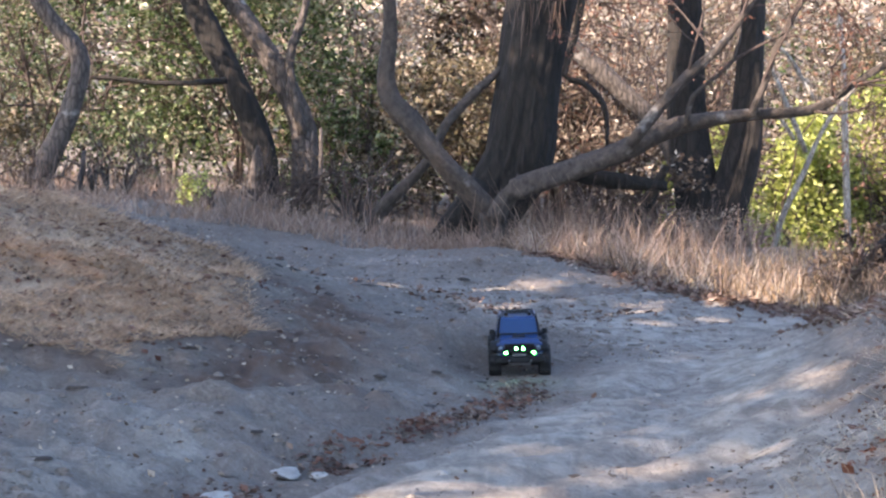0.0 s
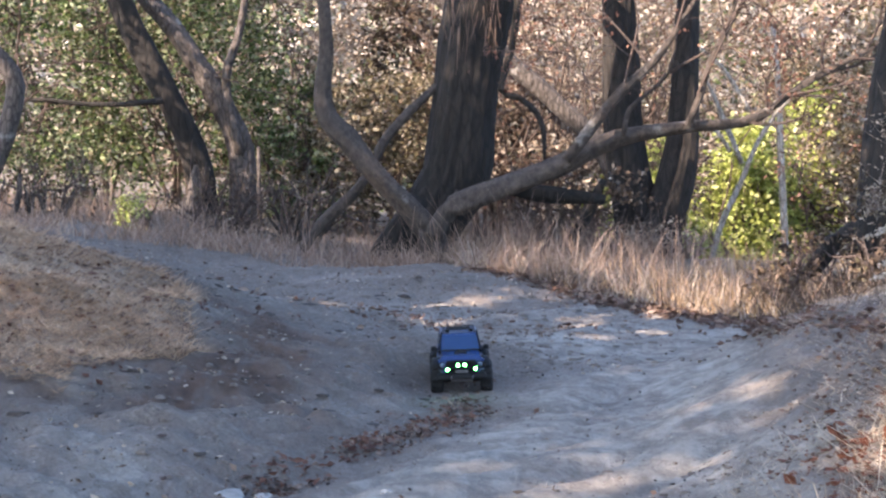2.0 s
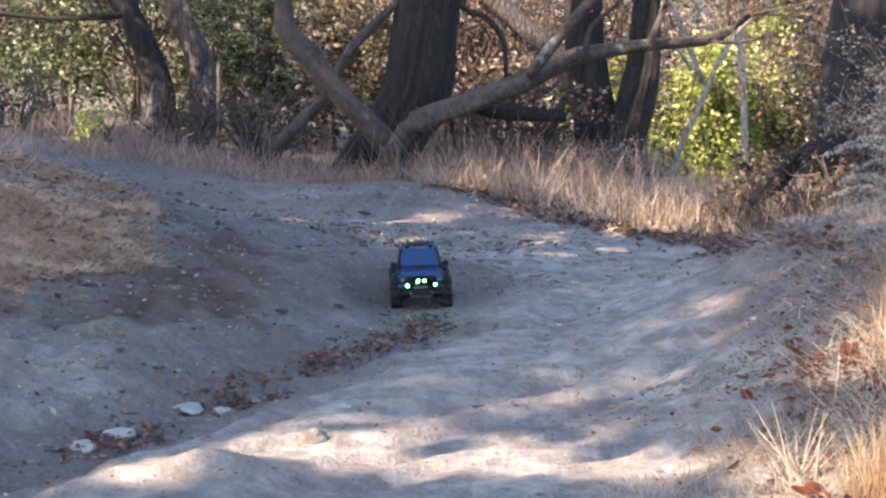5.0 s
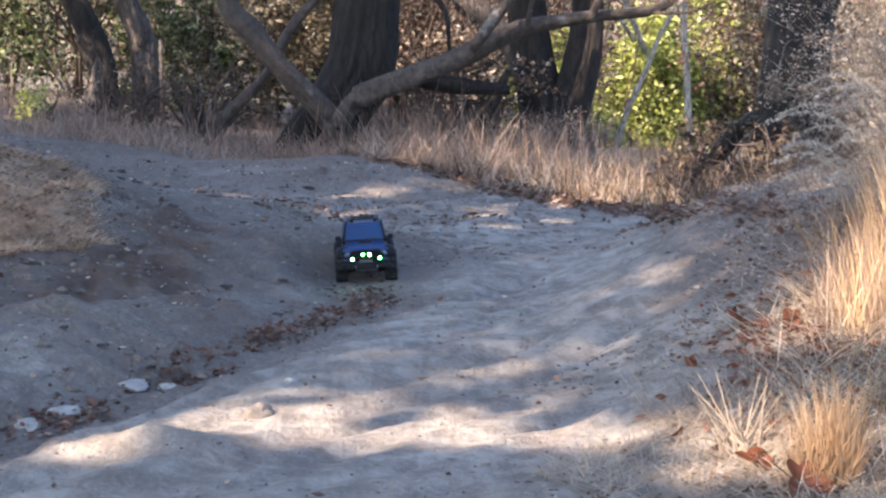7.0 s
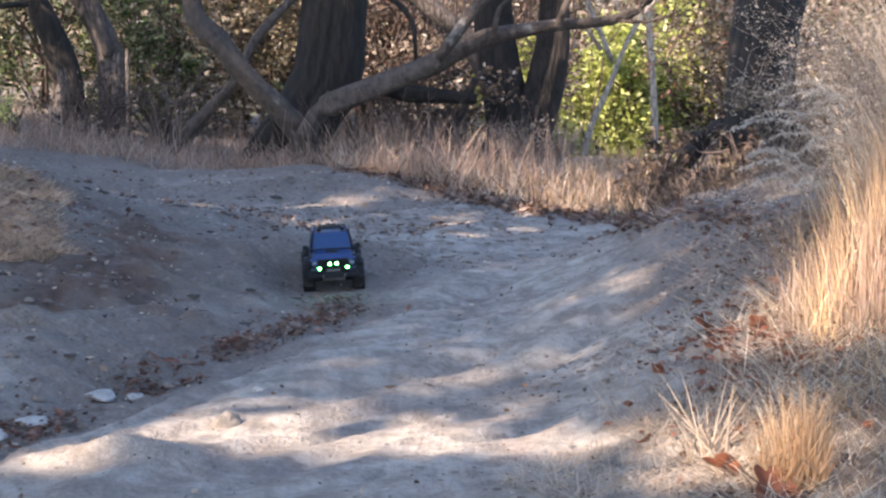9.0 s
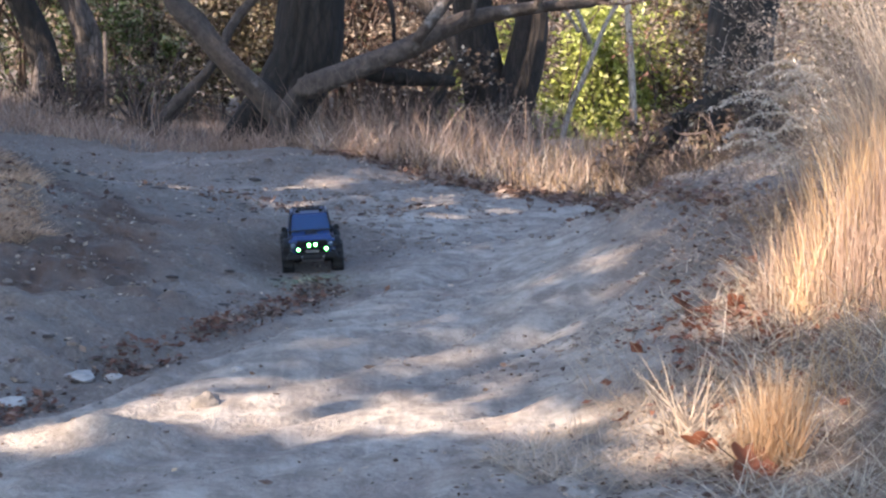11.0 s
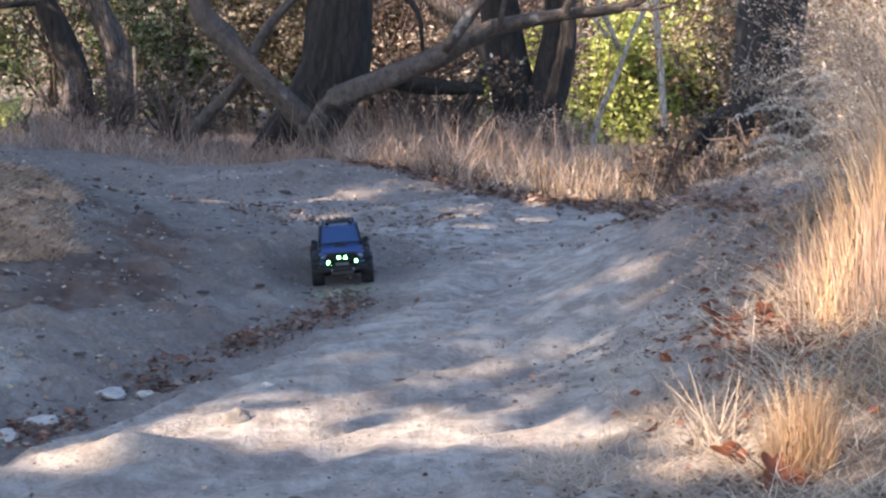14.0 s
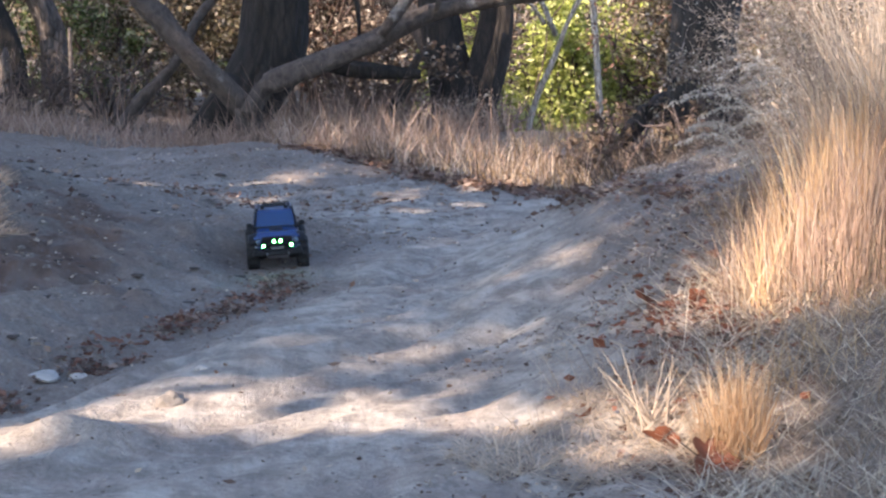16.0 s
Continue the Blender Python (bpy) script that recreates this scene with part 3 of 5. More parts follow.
def hanging_fronds():
    """Dry strands that hang from the big tree's trunk."""
    root = bpy.data.objects["big_tree"]
    rs = np.random.RandomState(95)
    n = 80
    x, z = rs.uniform(-0.98, -0.45, n), 1.8 + 0.5 * rs.rand(n)
    y = 16.27 - 0.27 * np.sqrt(np.clip(1 - ((x + 0.66) / 0.34) ** 2, 0.0, 1)) - 0.03
    at = np.array(root.location)
    me = blade_mesh("hanging_fronds", x - at[0], y - at[1], z - at[2], -rs.uniform(0.12, 0.38, n), rs.uniform(0.004, 0.009, n), rs.uniform(0.0, 0.3, n), STRAW_BROWN, 96, 0.6)
    part("hanging_fronds", me, root, "dry brown strands hanging down the trunk")


hanging_fronds()

tree("forked_tree", "low grey tree forked in a wide V beside the trail", (-0.9, 15.54, 0.05), [
    ("trunk", [(-0.89, 15.54, 0.08, 0.110), (-0.91, 15.55, 0.19, 0.102), (-0.92, 15.55, 0.29, 0.093)], 12, 0.06),
    ("left_limb", [(-0.90, 15.55, 0.23, 0.085), (-1.07, 15.55, 0.43, 0.085), (-1.22, 15.55, 0.57, 0.085), (-1.39, 15.56, 0.74, 0.085), (-1.56, 15.56, 0.95, 0.085), (-1.71, 15.56, 1.10, 0.076), (-1.75, 15.58, 1.31, 0.063), (-1.72, 15.60, 1.61, 0.059), (-1.74, 15.62, 1.94, 0.051), (-1.75, 15.65, 2.45, 0.042), (-1.69, 15.71, 3.21, 0.025)], 12, 0.1),
    ("long_limb", [(-0.90, 15.45, 0.24, 0.076), (-0.84, 15.46, 0.36, 0.071), (-0.74, 15.47, 0.46, 0.080), (-0.59, 15.49, 0.52, 0.080), (-0.29, 15.51, 0.63, 0.080), (0.04, 15.54, 0.76, 0.080), (0.21, 15.55, 0.85, 0.071), (0.46, 15.57, 0.97, 0.063), (0.76, 15.59, 1.03, 0.050), (1.05, 15.61, 1.07, 0.042), (1.39, 15.63, 1.10, 0.038), (1.58, 15.65, 1.18, 0.034), (1.72, 15.67, 1.30, 0.029), (1.97, 15.69, 1.46, 0.025), (2.39, 15.73, 1.67, 0.017)], 12, 0.1),
    ("upright_branch", [(0.08, 15.34, 0.81, 0.046), (0.29, 15.37, 1.09, 0.041), (0.50, 15.40, 1.34, 0.037), (0.71, 15.43, 1.53, 0.033), (0.87, 15.45, 1.75, 0.025), (1.12, 15.49, 2.17, 0.017)], 9, 0.06),
    ("twig_branch", [(0.98, 15.51, 1.07, 0.029), (1.07, 15.53, 1.30, 0.025), (1.14, 15.55, 1.55, 0.025), (1.29, 15.58, 1.84, 0.021), (1.34, 15.60, 2.17, 0.013)], 7, 0.06),
    ("twig_branch", [(0.50, 15.48, 0.98, 0.021), (0.54, 15.49, 1.18, 0.021), (0.67, 15.51, 1.30, 0.017), (0.84, 15.53, 1.47, 0.017), (0.88, 15.55, 1.76, 0.013)], 6, 0.06),
    ("broken_stub", [(-0.75, 15.52, 0.47, 0.030), (-0.74, 15.53, 0.52, 0.021), (-0.73, 15.53, 0.58, 0.008)], 6, 0.05),
], BARK_FORK, seed=11)

tree("leaning_dead_pole", "thin dead brown trunk leaning against the big tree", (-1.92, 15.83, 0.03), [("trunk", [(-1.93, 15.83, 0.07, 0.026), (-1.85, 15.87, 0.21, 0.039), (-1.73, 15.91, 0.35, 0.047), (-1.53, 15.95, 0.54, 0.043), (-1.4, 15.99, 0.73, 0.039), (-1.35, 16.03, 0.86, 0.039), (-1.27, 16.07, 0.99, 0.039), (-1.12, 16.11, 1.16, 0.035), (-1.0, 16.15, 1.28, 0.031), (-0.9, 16.19, 1.38, 0.026)], 9, 0.07)], BARK_FORK, seed=21)
tree("slanting_tree", "pale mottled trunk slanting behind the big tree", (0.69, 18.25, -0.2), [
    ("trunk", [(0.8, 18.2, -0.3, 0.16)] + [(-0.59, 18.28, 1.78, 0.07), (-0.41, 18.28, 1.60, 0.074), (-0.14, 18.28, 1.38, 0.08), (0.10, 18.28, 1.16, 0.084), (0.35, 18.28, 0.94, 0.09), (0.55, 18.27, 0.64, 0.118), (0.69, 18.25, 0.25, 0.128)][::-1] + [(-1.5, 18.3, 2.6, 0.07), (-2.3, 18.4, 3.4, 0.04)], 12, 0.06)], BARK_GREY, ((-2.2, 18.5, 4.6), (1.6, 1.6, 1.2), 4000, 0.09, OLIVE), seed=25)
tree("twin_tree", "dark rough tree with two trunks from one base", (0.8, 17.5, -0.15), [
    ("trunk", [(0.81, 17.52, -0.19, 0.285), (0.76, 17.53, 0.04, 0.237), (0.69, 17.55, 0.37, 0.199), (0.61, 17.58, 0.75, 0.171), (0.56, 17.60, 1.18, 0.157), (0.55, 17.63, 1.56, 0.157), (0.52, 17.66, 2.03, 0.138), (0.48, 17.70, 2.74, 0.119), (0.38, 17.76, 3.69, 0.085)], 60, 0.035), ("second_trunk", [(0.80, 17.43, 0.00, 0.189), (0.96, 17.47, 0.43, 0.170), (1.06, 17.51, 0.85, 0.142), (1.08, 17.54, 1.27, 0.122), (1.09, 17.57, 1.74, 0.105), (1.10, 17.60, 2.12, 0.094), (1.18, 17.67, 2.97, 0.066)], 60, 0.035), ("root_flare", [(0.84, 17.42, -0.23, 0.321), (0.83, 17.44, 0.00, 0.259), (0.85, 17.45, 0.21, 0.203), (0.86, 17.46, 0.38, 0.113)], 14, 0.1),
    ("limb", [(1.17, 17.67, 2.9, 0.07), (1.8, 17.7, 3.8, 0.05), (2.4, 17.8, 4.6, 0.02)], 8, 0.06),
    ("limb", [(0.39, 17.76, 3.6, 0.09), (0.0, 17.8, 4.5, 0.06), (-0.3, 18.0, 5.5, 0.03)], 8, 0.06),
], BARK_TWIN, ((0.9, 17.9, 5.3), (2.2, 2.0, 1.5), 8000, 0.1, OLIVE), seed=31)
tree("left_tree", "dark leaning tree with a long bare side branch", (-2.88, 17.43, 0.0), [
    ("trunk", [(-2.88, 17.43, -0.04, 0.124), (-2.92, 17.45, 0.24, 0.105), (-3.01, 17.47, 0.67, 0.110), (-3.18, 17.49, 1.10, 0.110), (-3.38, 17.51, 1.48, 0.110), (-3.56, 17.52, 1.81, 0.105), (-3.66, 17.53, 2.05, 0.105), (-3.85, 17.55, 2.48, 0.091), (-4.14, 17.59, 3.29, 0.067)], 14, 0.09), ("side_branch", [(-3.26, 17.23, 1.23, 0.028), (-3.59, 17.20, 1.20, 0.024), (-3.92, 17.17, 1.20, 0.019), (-4.20, 17.15, 1.23, 0.019), (-4.37, 17.14, 1.23, 0.014)], 6, 0.06),
    ("limb", [(-4.05, 17.58, 3.2, 0.07), (-4.8, 17.6, 4.2, 0.05), (-5.4, 17.8, 5.2, 0.02)], 8, 0.06)], BARK_DARK, ((-4.6, 17.8, 5.0), (1.9, 1.9, 1.3), 7000, 0.1, GREEN), seed=41)
tree("grey_tree", "weathered grey tree with a slender second stem", (-2.68, 17.64, 0.0), [
    ("trunk", [(-2.68, 17.64, -0.06, 0.154), (-2.66, 17.66, 0.28, 0.130), (-2.65, 17.68, 0.52, 0.125), (-2.67, 17.70, 0.83, 0.111), (-2.78, 17.71, 1.10, 0.097), (-2.97, 17.73, 1.43, 0.097), (-3.17, 17.73, 1.72, 0.087), (-3.37, 17.74, 1.97, 0.077), (-3.59, 17.74, 2.21, 0.068), (-3.95, 17.76, 2.79, 0.048)], 14, 0.08), ("slender_stem", [(-2.67, 17.60, 0.79, 0.048), (-2.74, 17.61, 1.10, 0.043), (-2.79, 17.63, 1.34, 0.038), (-2.78, 17.64, 1.53, 0.038), (-2.70, 17.66, 1.77, 0.034), (-2.65, 17.69, 2.05, 0.034), (-2.58, 17.73, 2.63, 0.024)], 8, 0.07)], BARK_GREY, ((-3.9, 17.9, 3.9), (1.3, 1.3, 0.9), 3000, 0.09, GREEN), seed=51)
tree("broken_stem", "short pale broken dead stem", (-2.45, 17.26, 0.0), [("trunk", [(-2.45, 17.26, 0.06, 0.019), (-2.46, 17.29, 0.48, 0.019), (-2.47, 17.31, 0.86, 0.014)], 7, 0.1)], BARK_GREY, seed=55)
tree("broken_stem", "short jagged grey stump beside a leaning tree", (-3.0, 17.24, 0.1), [("trunk", [(-3.00, 17.23, 0.16, 0.066), (-3.00, 17.26, 0.49, 0.057), (-2.99, 17.27, 0.70, 0.014)], 9, 0.15)], BARK_GREY, seed=57)
tree("crooked_tree", "crooked grey tree bent like an elbow", (-4.51, 15.64, 0.2), [
    ("trunk", [(-4.51, 15.64, 0.21, 0.113), (-4.43, 15.66, 0.40, 0.095), (-4.33, 15.69, 0.62, 0.087), (-4.20, 15.72, 0.92, 0.082), (-4.12, 15.75, 1.22, 0.074), (-4.14, 15.76, 1.42, 0.069), (-4.29, 15.76, 1.59, 0.065), (-4.44, 15.76, 1.78, 0.061), (-4.58, 15.77, 2.08, 0.052), (-4.77, 15.80, 2.68, 0.035)], 13, 0.06), ("root", [(-4.35, 15.47, 0.45, 0.051), (-4.24, 15.47, 0.34, 0.039), (-4.11, 15.47, 0.23, 0.021)], 7, 0.08), ("root", [(-4.02, 15.51, 0.67, 0.017), (-4.05, 15.49, 0.41, 0.026), (-4.18, 15.47, 0.26, 0.034)], 7, 0.08)], BARK_GREY, ((-4.9, 15.9, 3.6), (1.2, 1.2, 0.9), 3000, 0.09, OLIVE), seed=61)
tree("bank_tree", "thick dark furrowed trunk on the bank", (2.0, 12.55, 0.2), [
    ("trunk", [(2.02, 12.55, 0.24, 0.244), (2.02, 12.59, 0.58, 0.210), (2.03, 12.61, 0.84, 0.203), (2.08, 12.65, 1.18, 0.210), (2.13, 12.68, 1.42, 0.210), (2.19, 12.74, 2.03, 0.169), (2.27, 12.82, 2.77, 0.129)], 72, 0.03),
    ("limb", [(2.16, 12.82, 2.7, 0.1), (1.9, 12.6, 3.6, 0.07), (1.4, 12.3, 4.6, 0.03)], 9, 0.06)], BARK_DARK, ((2.3, 13.2, 4.9), (1.9, 1.9, 1.3), 6000, 0.1, OLIVE), seed=71)
tree("rotten_log", "dark red-brown broken log lying by the bank", (1.51, 13.03, 0.15), [("trunk", [(1.4, 13.0, 0.08, 0.1)] + [(1.62, 13.04, 0.21, 0.063), (1.74, 13.06, 0.36, 0.060), (1.88, 13.07, 0.46, 0.049), (2.00, 13.08, 0.53, 0.035)], 11, 0.1)], BARK_TWIN, seed=75)
tree("sapling", "thin bleached sapling with broken side stems in the brush", (1.35, 18.1, -0.35), [
    ("stem", [(1.35, 18.1, -0.17, 0.025), (1.44, 18.1, 0.2, 0.025), (1.59, 18.1, 0.54, 0.025), (1.75, 18.1, 0.93, 0.02), (1.95, 18.1, 1.23, 0.02), (2.23, 18.1, 1.52, 0.015)], 7, 0.06), ("side_stem", [(1.63, 18.3, 0.73, 0.025), (1.54, 18.3, 0.95, 0.025), (1.45, 18.3, 1.14, 0.025), (1.38, 18.3, 1.31, 0.02), (1.28, 18.3, 1.51, 0.015)], 7, 0.06),
    ("side_stem", [(1.7, 18.5, 1.2, 0.02), (1.6, 18.5, 1.37, 0.02), (1.49, 18.5, 1.54, 0.02), (1.37, 18.5, 1.66, 0.015), (1.24, 18.5, 1.76, 0.01)], 6, 0.06), ("side_stem", [(1.54, 18.4, 0.83, 0.02), (1.46, 18.4, 0.95, 0.02), (1.41, 18.4, 1.01, 0.015), (1.36, 18.4, 1.04, 0.01)], 6, 0.06)], BARK_PALE, seed=81)
tree("sapling", "straight tan sapling among yellow-green leaves", (2.09, 18.84, -0.3), [("stem", [(2.1, 18.8, -0.5, 0.055)] + [(2.09, 18.84, -0.22, 0.038), (2.06, 18.91, 0.44, 0.033), (2.03, 18.96, 0.94, 0.03), (2.02, 19.00, 1.30, 0.026), (1.96, 19.07, 1.96, 0.018)], 8, 0.06)], BARK_PALE, seed=85)


def shade_tree(at, tall, lean, radii, count, seed, mat):
    """A tall tree out of view beside the trail, placed to shade it."""
    x, y = at
    z = ground_z(x, y) - 0.1
    top = (x + lean[0], y + lean[1], tall)
    rs = np.random.RandomState(seed)
    arms = [("trunk", [(x, y, z, 0.3), (x + lean[0] * 0.2, y + lean[1] * 0.2, tall * 0.3, 0.22), (x + lean[0] * 0.6, y + lean[1] * 0.6, tall * 0.65, 0.16), (*top, 0.05)], 14, 0.06)]
    for k in range(5):
        a = k * 1.26 + rs.rand()
        s = 0.5 + 0.09 * k
        b = (x + lean[0] * s, y + lean[1] * s, tall * s)
        arms.append(("limb", [(*b, 0.1), (b[0] + math.cos(a) * radii[0] * 0.4, b[1] + math.sin(a) * radii[1] * 0.4, b[2] + 0.9, 0.06), (b[0] + math.cos(a) * radii[0] * 0.8, b[1] + math.sin(a) * radii[1] * 0.8, b[2] + 1.5, 0.02)], 8, 0.06))
    tree("shade_tree", "tall leafy tree out of view, shading the trail", (x, y, z), arms, BARK_DARK, ((x + lean[0] * 0.9, y + lean[1] * 0.9, tall * 0.92), radii, count, 0.19, mat), seed=seed)


# unseen; added to keep the sun off the bank tree's trunk
shade_tree((-5.0, 6.5), 6.5, (1.2, 1.0), (2.5, 2.5, 1.5), 8000, 208, GREEN)
shade_tree((-6.0, -2.5), 7.0, (0.5, 0.5), (3.4, 3.4, 2.0), 14000, 201, GREEN)
shade_tree((-9.5, 0.5), 7.5, (0.6, 0.4), (3.8, 3.6, 2.2), 16000, 202, OLIVE)
shade_tree((-8.5, 4.5), 7.0, (0.5, 0.5), (3.4, 3.4, 2.0), 15000, 203, GREEN)
shade_tree((-12.5, 4.0), 9.0, (0.8, 0.4), (4.0, 4.0, 2.4), 16000, 204, OLIVE)
shade_tree((-8.0, 9.0), 7.2, (0.6, 0.6), (3.2, 3.2, 2.0), 14000, 205, GREEN)
shade_tree((-10.0, -4.5), 9.5, (0.6, 0.2), (4.0, 3.8, 2.4), 14000, 206, GREEN)
shade_tree((-4.5, -6.0), 7.5, (0.2, 0.6), (3.2, 3.2, 1.8), 9000, 207, OLIVE)


# ---------------------------------------------------------------- bushes
def bush(label, at, radii, tall, count, size, mat, seed, stems=7, twig_mat=None, group="brush behind the trail", second=None):
    """Stems fanning from the foot, and leaves in uneven clumps."""
    x, y = at
    z = ground_z(x, y) - 0.05
    root = thing("bush", label, "bush", (x, y, z), group)
    rs = np.random.RandomState(seed)
    for k in range(stems):
        a = rs.rand() * 6.28
        out = twigs((0.1 * math.cos(a), 0.1 * math.sin(a), 0), (math.cos(a) * radii[0] * 0.6, math.sin(a) * radii[1] * 0.6, tall * 0.9), tall * 0.55, 0.02, 2, rs, 0.7)
        v, f = join(out[0])
        part("stem", mesh("stem", v, f, twig_mat or TWIG, True), root)
    n = 55
    c = np.stack([rs.uniform(-1, 1, n) * radii[0], rs.uniform(-1, 1, n) * radii[1], tall * (0.08 + 0.92 * rs.rand(n))], 1)
    c[:, :2] *= (1 - 0.35 * (c[:, 2:] / tall) ** 2)
    k = rs.randint(0, n, count)
    p = c[k] + rs.randn(count, 3) * (0.035 + 0.10 * rs.rand(n)[k])[:, None] * [1.3, 1.3, 1] * tall * 0.55
    p[:, 2] = np.abs(p[:, 2])
    if count:
        cut = int(count * 0.8)
        part("foliage", leaf_mesh("foliage", p[:cut], size, mat, seed), root)
        part("second_foliage", leaf_mesh("second_foliage", p[cut:], size * 0.9, second or OLIVE, seed + 1), root, "second leaf colour, dry or shade-toned")
    return root


GREEN_BUSH, OLIVE_BUSH, DRY_BUSH, SUN_BUSH = "dense green leafy bush behind the trail", "olive and brown leafy bush", "withered brown bush with papery leaves", "bright yellow-green leafy bush in sunlight"
for k, (x, y, r, tall, n, mat, label) in enumerate([
        (-6.4, 19.0, 1.3, 3.2, 5000, OLIVE, OLIVE_BUSH), (-5.2, 18.6, 1.2, 2.9, 6000, GREEN, GREEN_BUSH), (-4.3, 19.6, 1.2, 3.3, 6500, GREEN, GREEN_BUSH),
        (-3.4, 18.9, 1.0, 2.7, 5500, GREEN, GREEN_BUSH), (-2.5, 19.8, 1.1, 3.3, 5000, BROWN, DRY_BUSH), (-2.5, 18.7, 0.55, 1.35, 2600, GREEN, GREEN_BUSH), (-1.6, 18.8, 0.7, 1.5, 3200, OLIVE, OLIVE_BUSH),
        (-1.1, 20.2, 0.9, 3.0, 5500, DULL_BROWN, DRY_BUSH), (-0.3, 19.4, 0.8, 1.6, 2600, BROWN, DRY_BUSH), (0.2, 21.0, 1.2, 3.2, 4500, BROWN, DRY_BUSH),
        (2.5, 20.6, 0.6, 2.2, 2600, OLIVE, OLIVE_BUSH), (3.0, 20.0, 0.7, 1.6, 3000, BROWN, DRY_BUSH), (0.6, 22.5, 1.0, 2.9, 4500, BROWN, DRY_BUSH),
        (1.3, 21.8, 1.2, 3.0, 3500, BROWN, DRY_BUSH), (3.4, 19.5, 1.0, 2.4, 4500, OLIVE, OLIVE_BUSH), (4.4, 20.5, 1.2, 3.0, 4500, OLIVE, OLIVE_BUSH),
        (3.8, 17.0, 0.8, 1.7, 4000, OLIVE, OLIVE_BUSH), (-5.6, 16.8, 0.8, 1.6, 4000, OLIVE, OLIVE_BUSH)]):
    bush(label, (x, y), (r, r * 0.8), tall, int(n * 2.3), 0.05, mat, 300 + k, second=YELLOW if mat is YELLOW else (BROWN, OLIVE, DULL_BROWN, OLIVE)[k % 4])
bush("tangled dry brown thicket under the long limb", (0.15, 17.0), (0.75, 0.5), 0.75, 1500, 0.045, DULL_BROWN, 340, 30, second=BROWN)
bush("bare reddish twiggy shrub behind the forked tree", (1.0, 21.0), (0.6, 0.4), 3.0, 700, 0.04, RUST, 345, 12)
bush("bare reddish twiggy shrub behind the forked tree", (0.3, 19.4), (0.6, 0.4), 2.6, 500, 0.04, BROWN, 346, 8)
bush("tangle of pale grey twigs at the foot of the twin tree", (0.95, 16.85), (0.3, 0.2), 0.4, 250, 0.03, STRAW_FUZZ, 365, 14, BARK_STALK, second=STRAW_BROWN)
bush("tangle of pale grey twigs at the foot of the twin tree", (0.5, 16.6), (0.3, 0.2), 0.35, 250, 0.03, STRAW_FUZZ, 366, 12, BARK_STALK, second=STRAW_BROWN)
bush("low dark brown brush at the foot of the bank tree", (1.55, 12.3), (0.4, 0.35), 0.5, 1500, 0.04, DULL_BROWN, 347, 14)
bush("low dark brown brush at the foot of the bank tree", (2.05, 11.9), (0.45, 0.35), 0.65, 1600, 0.04, DULL_BROWN, 348, 14)
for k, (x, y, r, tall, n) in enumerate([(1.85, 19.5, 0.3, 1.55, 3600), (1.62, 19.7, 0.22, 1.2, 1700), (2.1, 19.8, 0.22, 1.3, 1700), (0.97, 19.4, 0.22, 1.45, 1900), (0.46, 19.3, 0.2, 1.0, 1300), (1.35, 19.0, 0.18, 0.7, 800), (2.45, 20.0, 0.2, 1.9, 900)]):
    # from the fifth on, a fifth of the leaves carry shade in their colour
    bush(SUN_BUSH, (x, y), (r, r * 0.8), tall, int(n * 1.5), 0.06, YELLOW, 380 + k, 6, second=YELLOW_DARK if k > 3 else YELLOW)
bush("small yellow-leaved shrub in the dry weeds", (-3.1, 15.2), (0.13, 0.1), 0.3, 700, 0.028, YELLOW, 342, 5)
bush("bare reddish twiggy shrub behind the forked tree", (-0.6, 19.3), (0.6, 0.4), 3.0, 1300, 0.04, RUST, 351, 10, second=RUST)
bush("bare reddish twiggy shrub behind the forked tree", (-0.1, 19.6), (0.5, 0.4), 2.9, 1100, 0.04, RUST, 353, 12, second=RUST)
for k, (x, y, r, tall) in enumerate([(-4.5, 14.9, 0.4, 0.5), (-3.85, 15.6, 0.4, 0.6), (-2.6, 16.2, 0.4, 0.6), (-2.0, 16.6, 0.4, 0.7), (-5.3, 15.4, 0.4, 0.7)]):
    bush("tangle of dead grey twigs in the dry weeds", (x, y), (r, r * 0.7), tall, 500, 0.035, DULL_BROWN, 360 + k, 12, BARK_MID if k % 2 else TWIG)


def far_woods():
    rs = np.random.RandomState(77)
    n, m = 190000, 300
    c = rs.randint(0, m, n)
    cx, cy, cz = rs.uniform(-15, 15, m), rs.uniform(23.5, 33, m), rs.rand(m) * 6.5
    p = np.stack([cx[c], cy[c], cz[c]], 1) + rs.randn(n, 3) * [0.6, 0.6, 0.5]
    p[:, 2] = np.maximum(p[:, 2], -0.4)
    half = np.clip(rs.rand(m) + np.where(cx > -0.5, -0.12, 0.25), 0, 1)[c]
    for name, pick, mat, label in (("far_woods", (half >= 0.4) & (half < 0.75), OLIVE, "olive woods far behind the trail"), ("far_brush", half < 0.4, BROWN, "brown brush far behind the trail"), ("far_thicket", half >= 0.75, GREEN, "green thicket far behind the trail")):
        tagged(new(name, leaf_mesh(name, p[pick], 0.088, mat, 78)), label, "woods", kind="stuff")
    n = 40000
    x, y = rs.uniform(-26, 26, n), rs.uniform(32, 62, n)
    p = np.stack([x, y, height(x, y) + 1.6 * rs.rand(n) ** 1.5], 1)
    tagged(new("hill_scrub", leaf_mesh("hill_scrub", p, 0.5, BROWN, 79)), "brown scrub on the hillside behind the woods", "woods", kind="stuff")


far_woods()


